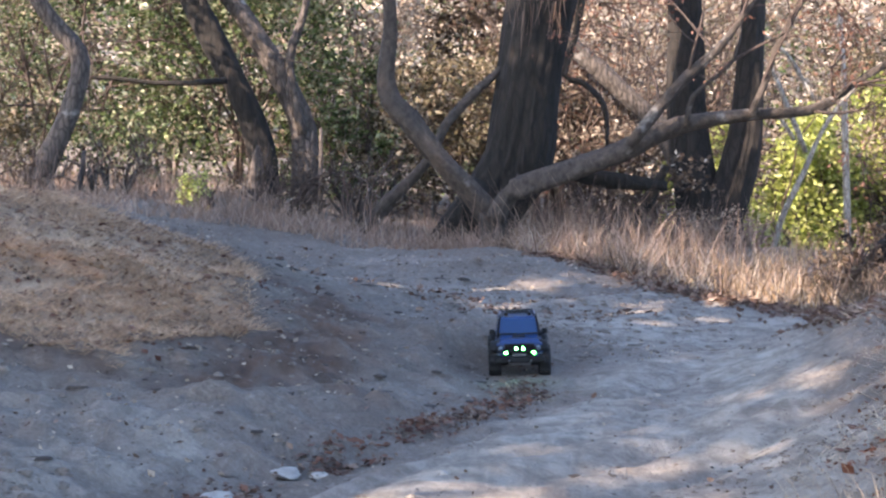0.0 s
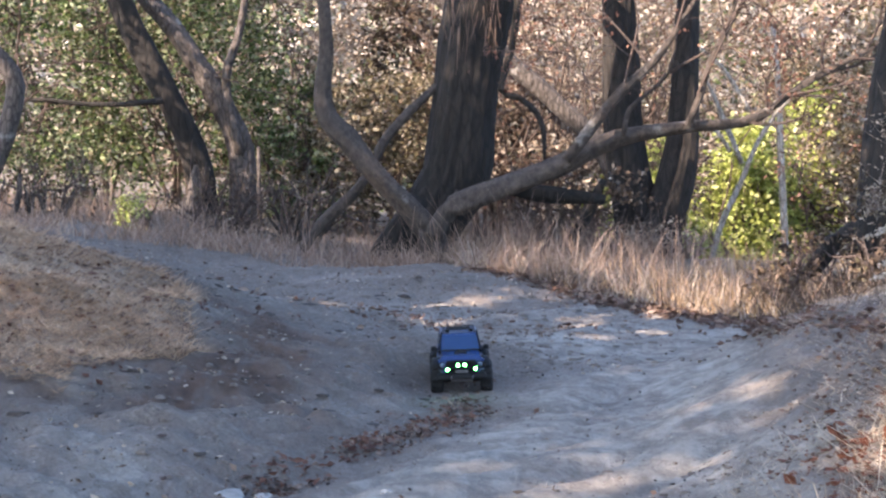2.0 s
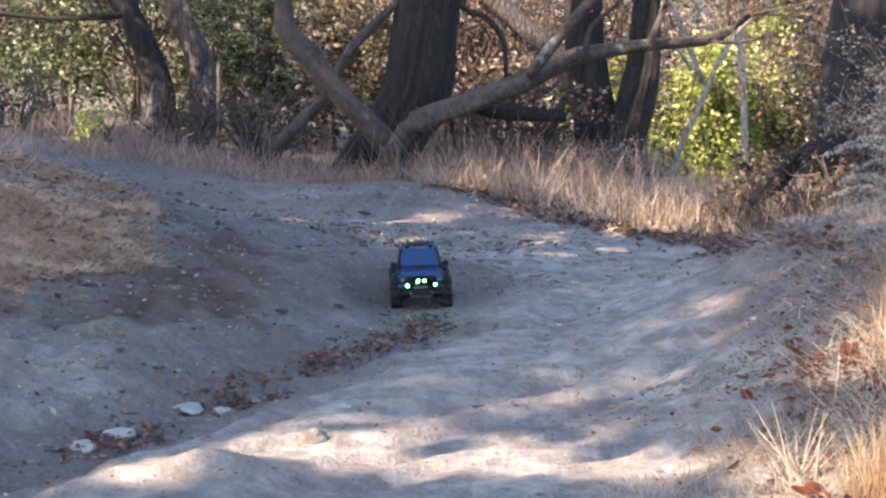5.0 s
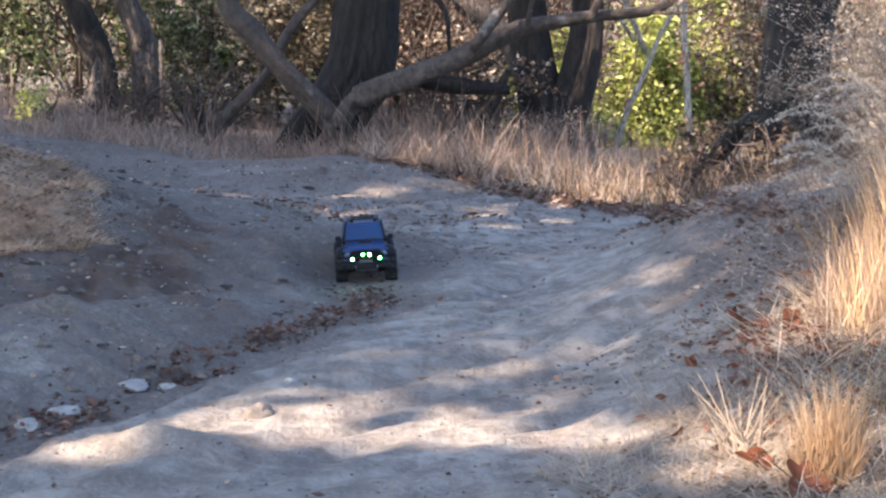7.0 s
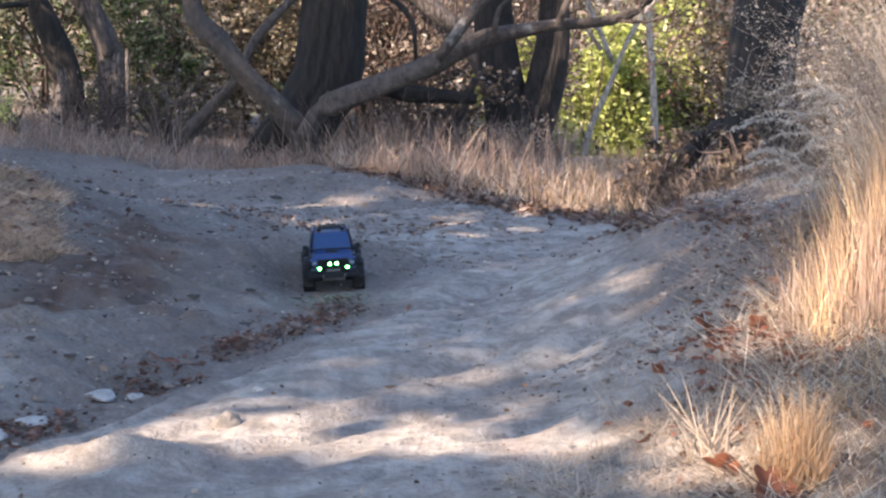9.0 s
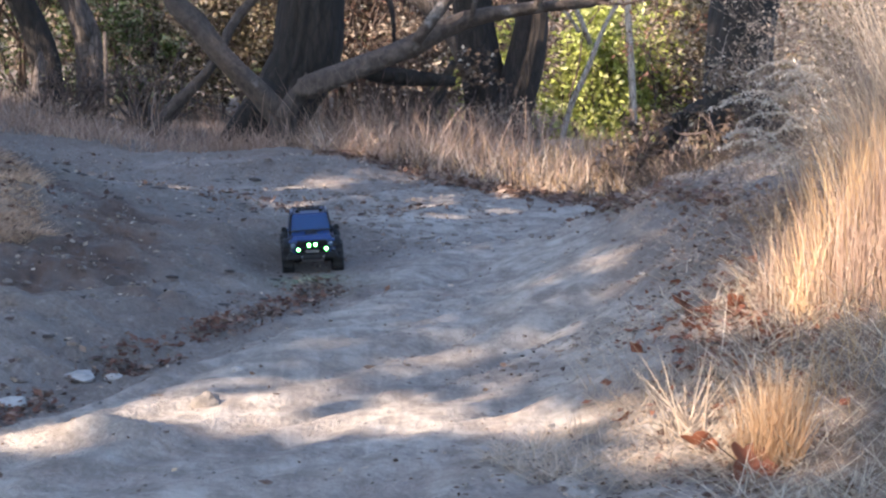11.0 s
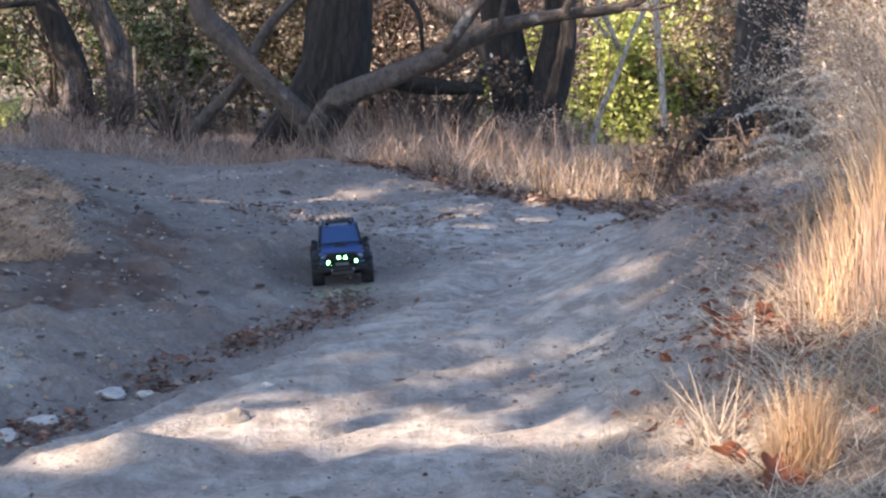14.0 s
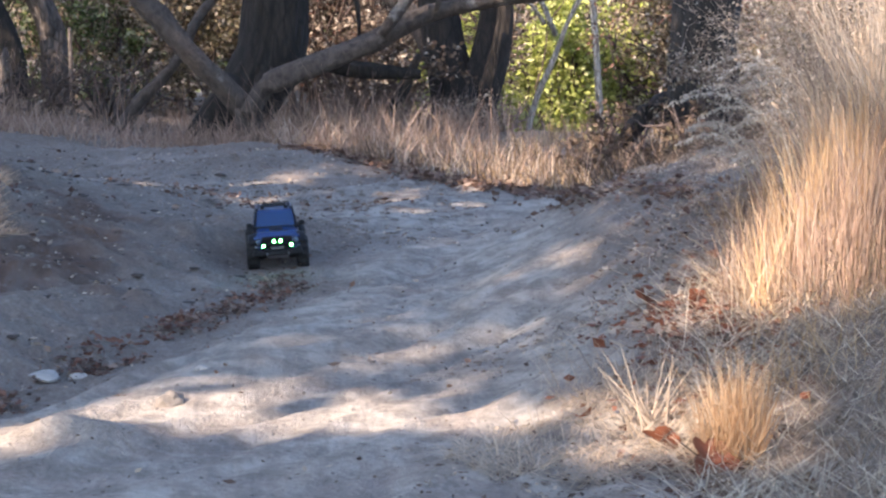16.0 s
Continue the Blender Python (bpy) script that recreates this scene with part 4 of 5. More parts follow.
def reddish_twigs():
    """Fine bare twigs and hanging red-brown leaves, over the forked tree's long limb."""
    root = bpy.data.objects["forked_tree"]
    at = np.array(root.location)
    rs = np.random.RandomState(91)
    out = ([], [])
    for a, d in (((1.05, 15.53, 1.3), (0.4, -0.2, 0.8)), ((1.3, 15.58, 1.84), (0.5, 0.1, 0.4)), ((0.87, 15.45, 1.75), (0.2, -0.2, 0.6)), ((1.1, 15.49, 2.1), (0.7, -0.1, -0.1)),
                 ((1.72, 15.66, 1.3), (0.6, 0, 0.5)), ((2.0, 15.69, 1.47), (0.8, -0.2, 0.2)), ((0.7, 15.42, 1.5), (-0.5, 0, 0.5)), ((1.39, 15.63, 1.1), (0.7, 0.1, 0.1)), ((0.84, 15.53, 1.46), (0.6, 0, 0.3)),
                 ((2.39, 15.73, 1.67), (0.7, 0.1, 0.1)), ((2.2, 15.7, 1.58), (0.5, 0.1, -0.3)), ((1.98, 15.69, 1.47), (0.3, -0.1, 0.9)), ((1.72, 15.66, 1.3), (0.6, 0.0, -0.2)), ((1.2, 15.58, 1.7), (-0.4, 0.1, 0.8)), ((0.3, 15.37, 1.1), (-0.2, -0.1, 0.9)), ((2.3, 15.72, 1.63), (0.3, 0.0, 0.9)), ((1.58, 15.65, 1.18), (0.1, -0.2, 0.9)), ((0.5, 15.4, 1.34), (0.0, 0.1, 1.0))):
        one = twigs(np.array(a) - at, d, 0.75, 0.013, 3, rs, 0.6)
        v, f = join(one[0])
        part("twig", mesh("twig", v, f, TWIG, True), root)
        out[1].extend(one[1])
    tips = np.array(out[1])
    tips = tips[rs.randint(0, len(tips), 3200)] + rs.randn(3200, 3) * 0.05
    part("withered_leaves", leaf_mesh("withered_leaves", tips, 0.032, RUST, 92, droop=0.9), root, "hanging red-brown withered leaves")


reddish_twigs()


# ---------------------------------------------------------------- grass and litter
def blades(name, label, pick, box, count, tall, wide, lean, mat, seed, curl=0.5, patch=0.6, azim=None, zoff=-0.01):
    """Scatters blades in a box of the plan where pick(x, y) holds."""
    rs = np.random.RandomState(seed)
    x, y = rs.uniform(box[0], box[1], count * 12), rs.uniform(box[2], box[3], count * 12)
    ok = pick(x, y) & (vnoise(x, y, seed % 50 + 20, 0.35) > rs.rand(len(x)) * 1.6 * patch - patch)
    x, y = x[ok][:count], y[ok][:count]
    n = len(x)
    t = rs.uniform(*tall, n) * (1 + 0.35 * vnoise(x, y, seed % 50 + 60, 0.5))
    me = blade_mesh(name, x, y, height(x, y) + zoff, t, rs.uniform(*wide, n), np.abs(rs.uniform(*lean, n)), mat, seed, curl, azim)
    return tagged(new(name, me), label, "grass", kind="stuff")


def on_mound(x, y):
    edge = -1.45 - 0.16 * np.abs(y - 8.3) ** 1.5 + 0.12 * vnoise(x, y, 31, 0.4)
    return (x < edge) & (y > 7.2 + 0.25 * vnoise(x, y, 32, 0.5) - 0.1 * (x + 1.5)) & (y < 10.6)


def crest_line(x):
    return np.interp(x, [-6, -3.7, -2.9, -2.3, -1.7, -0.9, -0.3, 0.05, 0.5, 0.95, 1.4, 3], [14.2, 14.3, 14.4, 14.7, 14.9, 14.9, 14.0, 13.1, 12.3, 11.7, 11.3, 11])


def bank_top(x, y):
    return x > 0.05 + 0.162 * y + 0.1 * vnoise(x, y, 34, 0.25) + 0.35 * np.clip(y - 8, 0, 2)


def ragged(x, y):
    return vnoise(x, y, 35, 0.2)


def on_bank(x, y):
    return x > np.interp(y, BANK_Y, BANK_X) + 0.42 + 0.12 * vnoise(x, y, 33, 0.3)


blades("straw_mat", "matted dry pinkish straw on a low mound", on_mound, (-3.1, -1.2, 6.9, 9.8), 28000, (0.02, 0.06), (0.0025, 0.0055), (1.1, 1.6), STRAW_PINK, 401, 0.1, 1.4, zoff=0.008)
blades("mound_grass", "short dry straw grass on a low mound", on_mound, (-3.3, -1.2, 6.9, 10.0), 4500, (0.02, 0.06), (0.004, 0.008), (1.1, 1.6), STRAW_BROWN, 402, 0.1, 1.1, zoff=0.008)
blades("back_weeds", "tall reddish dry weeds along the far edge", lambda x, y: (y > crest_line(x) + 0.1 * vnoise(x, y, 41, 0.4)) & (y < crest_line(x) + 2.6) & (x < -0.1), (-7, 0.2, 13.8, 18), 3800, (0.05, 0.22), (0.005, 0.010), (0.05, 0.9), STRAW_RED, 403, 0.6, 0.5)
blades("back_stalks", "sparse tall reddish stalks along the far edge", lambda x, y: (y > crest_line(x) + 0.2) & (y < crest_line(x) + 2.4) & (x < 0.1), (-7, 0.2, 13.8, 18), 900, (0.2, 0.6), (0.004, 0.009), (0.02, 0.6), STRAW_BROWN, 413, 0.8, 0.7)
blades("back_straw", "pale dry straw low along the far edge", lambda x, y: (y > crest_line(x) - 0.12 + 0.2 * vnoise(x, y, 42, 0.4)) & (y < crest_line(x) + 0.9) & (x < 0), (-7, 0.2, 13.6, 16.5), 3200, (0.06, 0.2), (0.006, 0.011), (0.1, 1.0), STRAW_RED, 404, 0.5, 0.5)
blades("golden_strip", "tall golden dry grass along the trail's edge", lambda x, y: (y > crest_line(x) + 0.12 * vnoise(x, y, 43, 0.3)) & (y < crest_line(x) + 2.4 + 3 * step(x - 0.6)) & (x > -0.7), (-0.8, 3.2, 10.8, 17.0), 3600, (0.05, 0.17), (0.004, 0.008), (0.1, 0.9), STRAW, 405, 0.7, 1.5)
blades("pale_strip", "pale pinkish dry grass along the trail's edge", lambda x, y: (y > crest_line(x) - 0.05 + 0.25 * vnoise(x, y, 44, 0.3)) & (y < crest_line(x) + 1.9) & (x > -0.7), (-0.8, 3.2, 10.8, 17.5), 1000, (0.08, 0.26), (0.004, 0.0075), (0.05, 0.8), STRAW_GREY, 412, 0.7, 1.3)
blades("strip_brush", "dull brown weeds among the golden grass", lambda x, y: (y > crest_line(x) - 0.05 + 0.25 * vnoise(x, y, 45, 0.3)) & (y < crest_line(x) + 2.2) & (x > -0.9), (-0.9, 3.2, 10.8, 17.4), 2200, (0.06, 0.3), (0.004, 0.009), (0.1, 0.9), DULL_BROWN, 417, 0.6, 1.0)
blades("strip_weeds", "reddish dry weeds among the golden grass", lambda x, y: (y > crest_line(x) + 0.15 * vnoise(x, y, 46, 0.3)) & (y < crest_line(x) + 1.9) & (x > -0.9), (-0.9, 3.2, 10.8, 17.4), 1300, (0.06, 0.28), (0.004, 0.008), (0.05, 0.8), STRAW_RED, 418, 0.7, 1.0)
blades("golden_strip_tall", "sparse tall seed stalks in the golden grass", lambda x, y: (y > crest_line(x) + 0.15) & (y < crest_line(x) + 4.0) & (x > -0.9), (-0.9, 2.4, 11, 17.6), 700, (0.2, 0.5), (0.004, 0.008), (0.02, 0.5), STRAW_RED, 406, 0.8, 0.9)
blades("thicket_stalks", "dark red-brown dead stalks under the long limb", lambda x, y: y > crest_line(x) + 0.9, (-0.75, 1.0, 14.6, 17.0), 600, (0.12, 0.42), (0.005, 0.011), (0.05, 0.7), STRAW_BROWN, 421, 0.7, 0.5)
blades("bank_straw", "trampled grey straw on the bank", bank_top, (0.6, 3.2, 4.2, 10.6), 9000, (0.02, 0.07), (0.003, 0.006), (0.6, 1.4), STRAW_DULL, 407, 0.4, 0.5)
blades("bank_grass", "short dry grass standing on the bank", lambda x, y: bank_top(x - 0.05, y) & (y > 5.6), (0.8, 3.0, 5.6, 10.6), 2200, (0.04, 0.11), (0.003, 0.005), (0.3, 1.1), STRAW_DULL, 408, 0.7, 0.6)
blades("near_stubble", "bleached stubble at the foot of the bank", lambda x, y: on_bank(x + 0.06, y) & (y < 5.3), (0.4, 1.6, 4.2, 5.4), 4500, (0.03, 0.10), (0.0018, 0.004), (0.7, 1.6), STRAW_GREY, 409, 0.4, 0.7)


blades("near_straw", "bleached straw scraps strewn beside the golden tuft", lambda x, y: x > 0.3 + 0.25 * ragged(x, y), (0.1, 0.85, 4.65, 5.4), 2600, (0.02, 0.07), (0.0018, 0.004), (1.0, 1.6), STRAW_GREY, 422, 0.2, 0.9, zoff=0.004)
blades("near_sprigs", "short bleached sprigs standing beside the golden tuft", lambda x, y: x > 0.42 + 0.2 * ragged(x, y), (0.3, 0.9, 4.7, 5.5), 260, (0.04, 0.13), (0.0018, 0.0035), (0.05, 0.7), STRAW_GREY, 423, 0.4, 0.8)
blades("near_bank_straw", "thick pale straw and grass on the near bank", lambda x, y: bank_top(x + 0.02, y), (0.6, 2.2, 4.3, 6.6), 7000, (0.05, 0.16), (0.002, 0.0045), (0.5, 1.5), STRAW_GREY, 410, 0.3, 0.5)
blades("flat_stalks", "pale broken stalks lying on the near bank", lambda x, y: bank_top(x + 0.1, y), (0.6, 2.0, 4.3, 6.0), 2400, (0.04, 0.14), (0.002, 0.0042), (0.9, 1.55), PALE_STALK, 414, 0.1, 0.6, zoff=0.012)
blades("near_bank_grass", "orange dry grass on the near bank", lambda x, y: bank_top(x - 0.03, y), (0.8, 2.2, 4.9, 6.6), 1800, (0.08, 0.24), (0.0015, 0.003), (0.1, 0.9), STRAW, 411, 0.6, 0.7)


blades("bank_debris", "broken straw strewn over the bare bank", lambda x, y: (x > 0.105 * y + 0.25 * ragged(x, y)) & (x < 0.18 * y), (0.5, 1.7, 5.4, 9.2), 1500, (0.02, 0.07), (0.002, 0.0045), (1.1, 1.6), STRAW_GREY, 415, 0.2, 0.9, zoff=0.008)
blades("bank_brush", "dark brown brush on the back of the bank", lambda x, y: x > np.interp(y, [7.6, 8.6, 9.3, 10.1, 11], [1.25, 1.1, 0.98, 1.0, 1.4]) + 0.08 * ragged(x, y), (0.9, 3.0, 7.6, 11.4), 3600, (0.05, 0.2), (0.002, 0.0045), (0.2, 1.2), DULL_BROWN, 419, 0.6, 0.7)
blades("bank_wisps", "sparse grey wisps on the bank", lambda x, y: (x > 0.135 * y + 0.2 * ragged(x, y)) & (x < 0.19 * y), (0.7, 1.8, 5.6, 9.2), 160, (0.04, 0.10), (0.002, 0.004), (0.5, 1.3), STRAW_GREY, 416, 0.7, 0.9)


def tuft(label, at, count, tall, radius, lean, wide, mat, seed, curl=0.8, group="dry grass tufts", azim=None):
    rs = np.random.RandomState(seed)
    r = radius * np.sqrt(rs.rand(count))
    a = rs.rand(count) * 6.28
    x, y = at[0] + r * np.cos(a), at[1] + r * np.sin(a)
    me = blade_mesh("grass_tuft", x, y, height(x, y) - 0.015, rs.uniform(*tall, count), rs.uniform(*wide, count), np.abs(rs.uniform(*lean, count)), mat, seed, curl, azim)
    return tagged(new("grass_tuft", me), label, "grass tuft", group, "stuff")


tuft("bright golden grass tuft beside curled red leaves", (0.84, 4.73), 750, (0.05, 0.28), 0.08, (0.0, 0.4), (0.0018, 0.0034), GOLD, 501, 0.5)
tuft("splayed bleached stalks beside the golden tuft", (0.68, 5.0), 46, (0.12, 0.28), 0.06, (0.1, 0.9), (0.003, 0.0055), STRAW_GREY, 502, 0.4)
for k, (x, y, n, lo, hi, mat) in enumerate([(1.02, 5.62, 70, 0.10, 0.26, STRAW_RED), (1.06, 5.5, 110, 0.12, 0.34, GOLD), (1.1, 5.7, 120, 0.14, 0.36, STRAW_BROWN), (1.14, 5.45, 140, 0.14, 0.40, STRAW_RED), (1.18, 5.62, 150, 0.2, 0.46, STRAW), (1.24, 5.42, 150, 0.2, 0.48, STRAW_RED),
                                             (1.3, 5.62, 160, 0.2, 0.5, GOLD), (1.38, 5.4, 150, 0.2, 0.5, STRAW_RED), (1.45, 5.6, 150, 0.2, 0.5, STRAW_BROWN), (1.26, 5.85, 120, 0.2, 0.45, STRAW_RED), (1.36, 5.85, 120, 0.2, 0.48, STRAW), (1.55, 5.75, 130, 0.2, 0.5, STRAW_RED), (1.6, 5.5, 130, 0.2, 0.5, STRAW)]):
    tuft("tall glowing orange grass on the bank", (x, y), int(n * 1.35), (lo, hi), 0.085, (0.0, 0.26), (0.0016, 0.0038), mat, 520 + k, 0.7)
for k, (x, y) in enumerate([(1.06, 5.52), (1.16, 5.5), (1.27, 5.48), (1.42, 5.5), (1.2, 5.7), (1.5, 5.65)]):
    tuft("bent pale straw stalks among the orange grass", (x, y), 12, (0.12, 0.42), 0.1, (0.05, 0.6), (0.002, 0.004), PALE_STALK, 540 + k, 0.6)


def plumes(label, at, count, tall, radius, bend, mat, seed, heading=3.1, spikes=30):
    """Tall culms that bow over, with loose feathery heads along their upper half."""
    rs = np.random.RandomState(seed)
    root = thing("plume_grass", label, "grass tuft", (at[0], at[1], ground_z(*at)), "feathery grass on the bank", "stuff")
    stalks, seeds = [], []
    for k in range(count):
        a, r = rs.rand() * 6.28, radius * math.sqrt(rs.rand())
        foot = np.array([r * math.cos(a), r * math.sin(a), -0.02])
        h, c, d = rs.uniform(*tall), rs.uniform(*bend), heading + rs.randn() * 0.35
        s = np.linspace(0, 1, 9)[:, None]
        way = np.array([[math.cos(d), math.sin(d), 0.0]])
        p = foot + h * (way * c * s ** 1.5 + np.array([[0, 0, 1.0]]) * (1.3 * s - 0.72 * s ** 2.8))
        stalks.append(tube_arrays(np.hstack([p, 0.0026 * (1.15 - s)]).tolist(), 4, 0.0, 0.05, seed + k))
        w = 0.5 + 0.5 * rs.rand(spikes) ** 0.9
        q = np.stack([np.interp(w, s[:, 0], p[:, j]) for j in range(3)], 1)
        q = q + rs.randn(spikes, 3) * (0.001 + 0.0032 * np.sin(np.pi * (w - 0.36) / 0.68))[:, None]
        seeds.append(q)
    v, f = join(stalks)
    part("culms", mesh("culms", v, f, PALE_STALK, True), root)
    part("seed_heads", leaf_mesh("seed_heads", np.vstack(seeds), 0.014, mat, seed + 5, aspect=0.35, droop=0.4), root, "loose pale feathery seed heads")


FEATHER = "pale plumed grass bowing down over the bank"
for k, (x, y, n, lo, hi) in enumerate([(1.42, 6.6, 5, 0.38, 0.6), (1.5, 6.9, 6, 0.4, 0.66), (1.58, 7.2, 5, 0.4, 0.64), (1.32, 6.4, 4, 0.28, 0.42), (1.4, 7.05, 4, 0.28, 0.44)]):
    plumes(FEATHER, (x, y), n, (lo, hi), 0.09, (0.55, 0.85), STRAW_PALE, 560 + 20 * k, 3.3, 170)


def dry_brush(label, at, tall, spread_by, stems, seed, heading=(0, 0, 1), mat=None, fluff=4.0):
    x, y = at
    z = ground_z(x, y) - 0.03
    root = thing("dry_brush", label, "bush", (x, y, z), "dry brush on the bank")
    rs = np.random.RandomState(seed)
    for k in range(stems):
        d = np.array(heading) + rs.randn(3) * [spread_by, spread_by, 0.15]
        out = twigs((rs.randn() * 0.07, rs.randn() * 0.07, 0), d, tall * (0.30 + 0.2 * rs.rand()), 0.0014, 3, rs, 0.36)
        v, f = join(out[0])
        stem = part("stem", mesh("stem", v, f, BARK_STALK, True), root)
        tips = np.array(out[1])
        n = int(len(tips) * fluff)
        p = tips[rs.randint(0, len(tips), n)] + rs.randn(n, 3) * 0.022
        part("seed_spray", leaf_mesh("seed_spray", p, 0.013, mat or STRAW_GREY, seed + k, aspect=0.35), stem, "fuzzy pale seed heads")["kind"] = "stuff"
        stem["kind"] = "stuff"


for k, (x, y, tall, n, mat) in enumerate([(1.40, 6.05, 0.8, 9, STRAW_GREY), (1.52, 6.2, 0.95, 10, STRAW_FUZZ), (1.66, 6.3, 1.0, 10, STRAW_GREY), (1.56, 6.6, 0.85, 9, STRAW_FUZZ), (1.75, 6.65, 0.95, 9, STRAW_FUZZ)]):
    dry_brush("dense fuzzy grey-beige dry brush on the bank", (x, y), tall, 0.16, n, 601 + k, (-0.04, 0, 1), mat)
for k, (x, y, n, lo, hi, mat) in enumerate([(1.36, 5.95, 170, 0.25, 0.6, STRAW_FUZZ), (1.48, 6.05, 200, 0.35, 0.75, STRAW_GREY), (1.58, 6.0, 200, 0.35, 0.8, STRAW_FUZZ), (1.45, 6.3, 200, 0.35, 0.8, STRAW_FUZZ), (1.6, 6.35, 220, 0.4, 0.85, STRAW_GREY), (1.75, 6.3, 220, 0.4, 0.85, STRAW_FUZZ), (1.62, 6.7, 200, 0.35, 0.8, STRAW_FUZZ), (1.8, 6.75, 200, 0.4, 0.85, STRAW_DULL)]):
    tuft("dense grey-beige dry grass standing on the bank", (x, y), n, (lo, hi), 0.12, (0.0, 0.4), (0.0025, 0.006), mat, 640 + k, 0.9)
dry_brush("sparse twiggy weed with pale fluffy tips", (1.42, 7.4), 0.8, 0.25, 3, 620, (-0.25, 0, 1), STRAW_PALE, 0.6)
dry_brush("sparse twiggy weed with pale fluffy tips", (1.56, 7.7), 0.85, 0.25, 3, 621, (-0.15, 0, 1), STRAW_PALE, 0.6)


def litter(name, label, n, place_by, size, mat, seed, lift=0.012):
    rs = np.random.RandomState(seed)
    x, y = place_by(rs, n)
    p = np.stack([x, y, height(x, y) + lift * rs.rand(len(x))], 1)
    v, f = leaf_arrays(p, size * (0.6 + 0.8 * rs.rand(len(x))), rs, 0.65, 0.0)
    # lay the leaves down, a little curled
    c = np.repeat(p, 4, axis=0)
    v[:, 2] = c[:, 2] + (v[:, 2] - c[:, 2]) * np.repeat(0.25 + 0.6 * rs.rand(len(p)), 4) + 0.006
    tagged(new(name, mesh(name, v, f, mat)), label, "leaves", kind="stuff")


def along_gully(rs, n):
    y = rs.uniform(5.2, 9.0, n)
    y = np.where(rs.rand(n) < 0.88, rs.choice([5.85, 6.5, 7.25, 7.45, 7.6, 8.05, 8.2], n) + rs.randn(n) * 0.09, y)
    return y * 0 + np.interp(y, [3.0, 5.6, 6.9, 8.0, 9.5, 11.0], [-2.2, -1.2, -0.74, -0.36, -0.25, -0.5]) + rs.randn(n) * 0.06, y


def beyond_gully(rs, n, share=0.15):
    """Mostly on the rough side of the gully, few on the smooth silt."""
    x, y = rs.uniform(-3.2, 1.0, n), 4.4 + 9.5 * rs.rand(n) ** 1.2
    ok = ((gully_gap(x, y) < 0.15) | (y > 9) | (rs.rand(n) < share)) & (vnoise(x, y, 52, 0.28) > rs.rand(n) * 1.3 - 0.75)
    return x[ok], y[ok]


litter("gully_leaves", "brown fallen leaves gathered in the gully", 1500, along_gully, 0.022, LITTER, 701)
litter("red_gully_leaves", "reddish fallen leaves in clumps along the gully", 380, lambda rs, n: (lambda y: (np.interp(y, [5.6, 6.9, 8.0], [-1.18, -0.74, -0.38]) + rs.randn(n) * 0.05, y))(rs.choice([5.8, 6.6, 7.1, 7.9], n) + 0.09 * rs.randn(n)), 0.032, RUST, 715)
litter("trail_leaves", "scattered dry leaves on the trail", 1300, beyond_gully, 0.032, LITTER, 702)


litter("dark_flecks", "dark leaf crumbs and bark bits on the trail", 7500, beyond_gully, 0.017, DARK_BITS, 707)
litter("pale_flecks", "pale dry leaf crumbs on the trail", 4200, beyond_gully, 0.022, STRAW_GREY, 708)
litter("crest_leaves", "dry leaf scraps banked across the trail", 600, lambda rs, n: (rs.normal(-1.0, 0.7, n), 10.9 + rs.randn(n) * 0.22), 0.034, LITTER, 703)
litter("edge_leaves", "brown leaves along the edge of the golden grass", 2200, lambda rs, n: (lambda x: (x, crest_line(x) - 0.08 + rs.randn(n) * 0.2))(rs.uniform(-0.6, 1.5, n)), 0.05, LITTER, 704)
litter("bank_leaves", "red-brown fallen leaves under the bank grass", 700, lambda rs, n: (0.93 + rs.randn(n) * 0.13, 5.6 + rs.randn(n) * 0.35), 0.03, RED_LEAF, 705)
litter("bank_litter", "dark leaf litter under the bank straw", 2200, lambda rs, n: (lambda y: ((0.175 + 0.025 * rs.randn(n)) * y, y))(4.4 + 3.4 * rs.rand(n)), 0.024, LITTER, 709)
litter("lip_litter", "dark leaf litter caught along the broken lip of the bank", 1500, lambda rs, n: (lambda y: (np.interp(y, [7.6, 8.6, 9.3, 10.1, 11], [1.2, 1.05, 0.92, 0.95, 1.35]) + rs.randn(n) * 0.07, y))(rs.uniform(7.6, 11, n)), 0.034, LITTER, 716, 0.03)
litter("bank_scraps", "dark crumbled leaves on the bare bank", 500, lambda rs, n: (lambda y: ((0.155 + 0.026 * rs.randn(n)) * y, y))(rs.uniform(4.5, 9.0, n)), 0.012, DARK_BITS, 711)
litter("bank_chaff", "pale chaff and leaf scraps on the bare bank", 900, lambda rs, n: (lambda y: ((0.16 + 0.024 * rs.randn(n)) * y, y))(rs.uniform(4.6, 9.0, n)), 0.015, STRAW_GREY, 712)
litter("near_flecks", "dark crumbs and bark bits on the near trail", 600, lambda rs, n: (lambda y: ((0.02 + 0.14 * rs.rand(n) ** 0.7) * y, y))(rs.choice([4.55, 4.85, 6.1, 6.4], n) + 0.2 * rs.randn(n)), 0.013, DARK_BITS, 713)
litter("near_chaff", "bleached scraps on the near trail", 200, lambda rs, n: (lambda y: ((0.03 + 0.13 * rs.rand(n) ** 0.7) * y, y))(4.85 + 0.22 * rs.randn(n)), 0.013, STRAW_GREY, 714)
litter("mound_leaves", "rusty leaf scraps on the straw mound", 1500, lambda rs, n: (rs.uniform(-3.4, -1.5, n), rs.uniform(7.2, 9.6, n)), 0.03, RUST, 706)


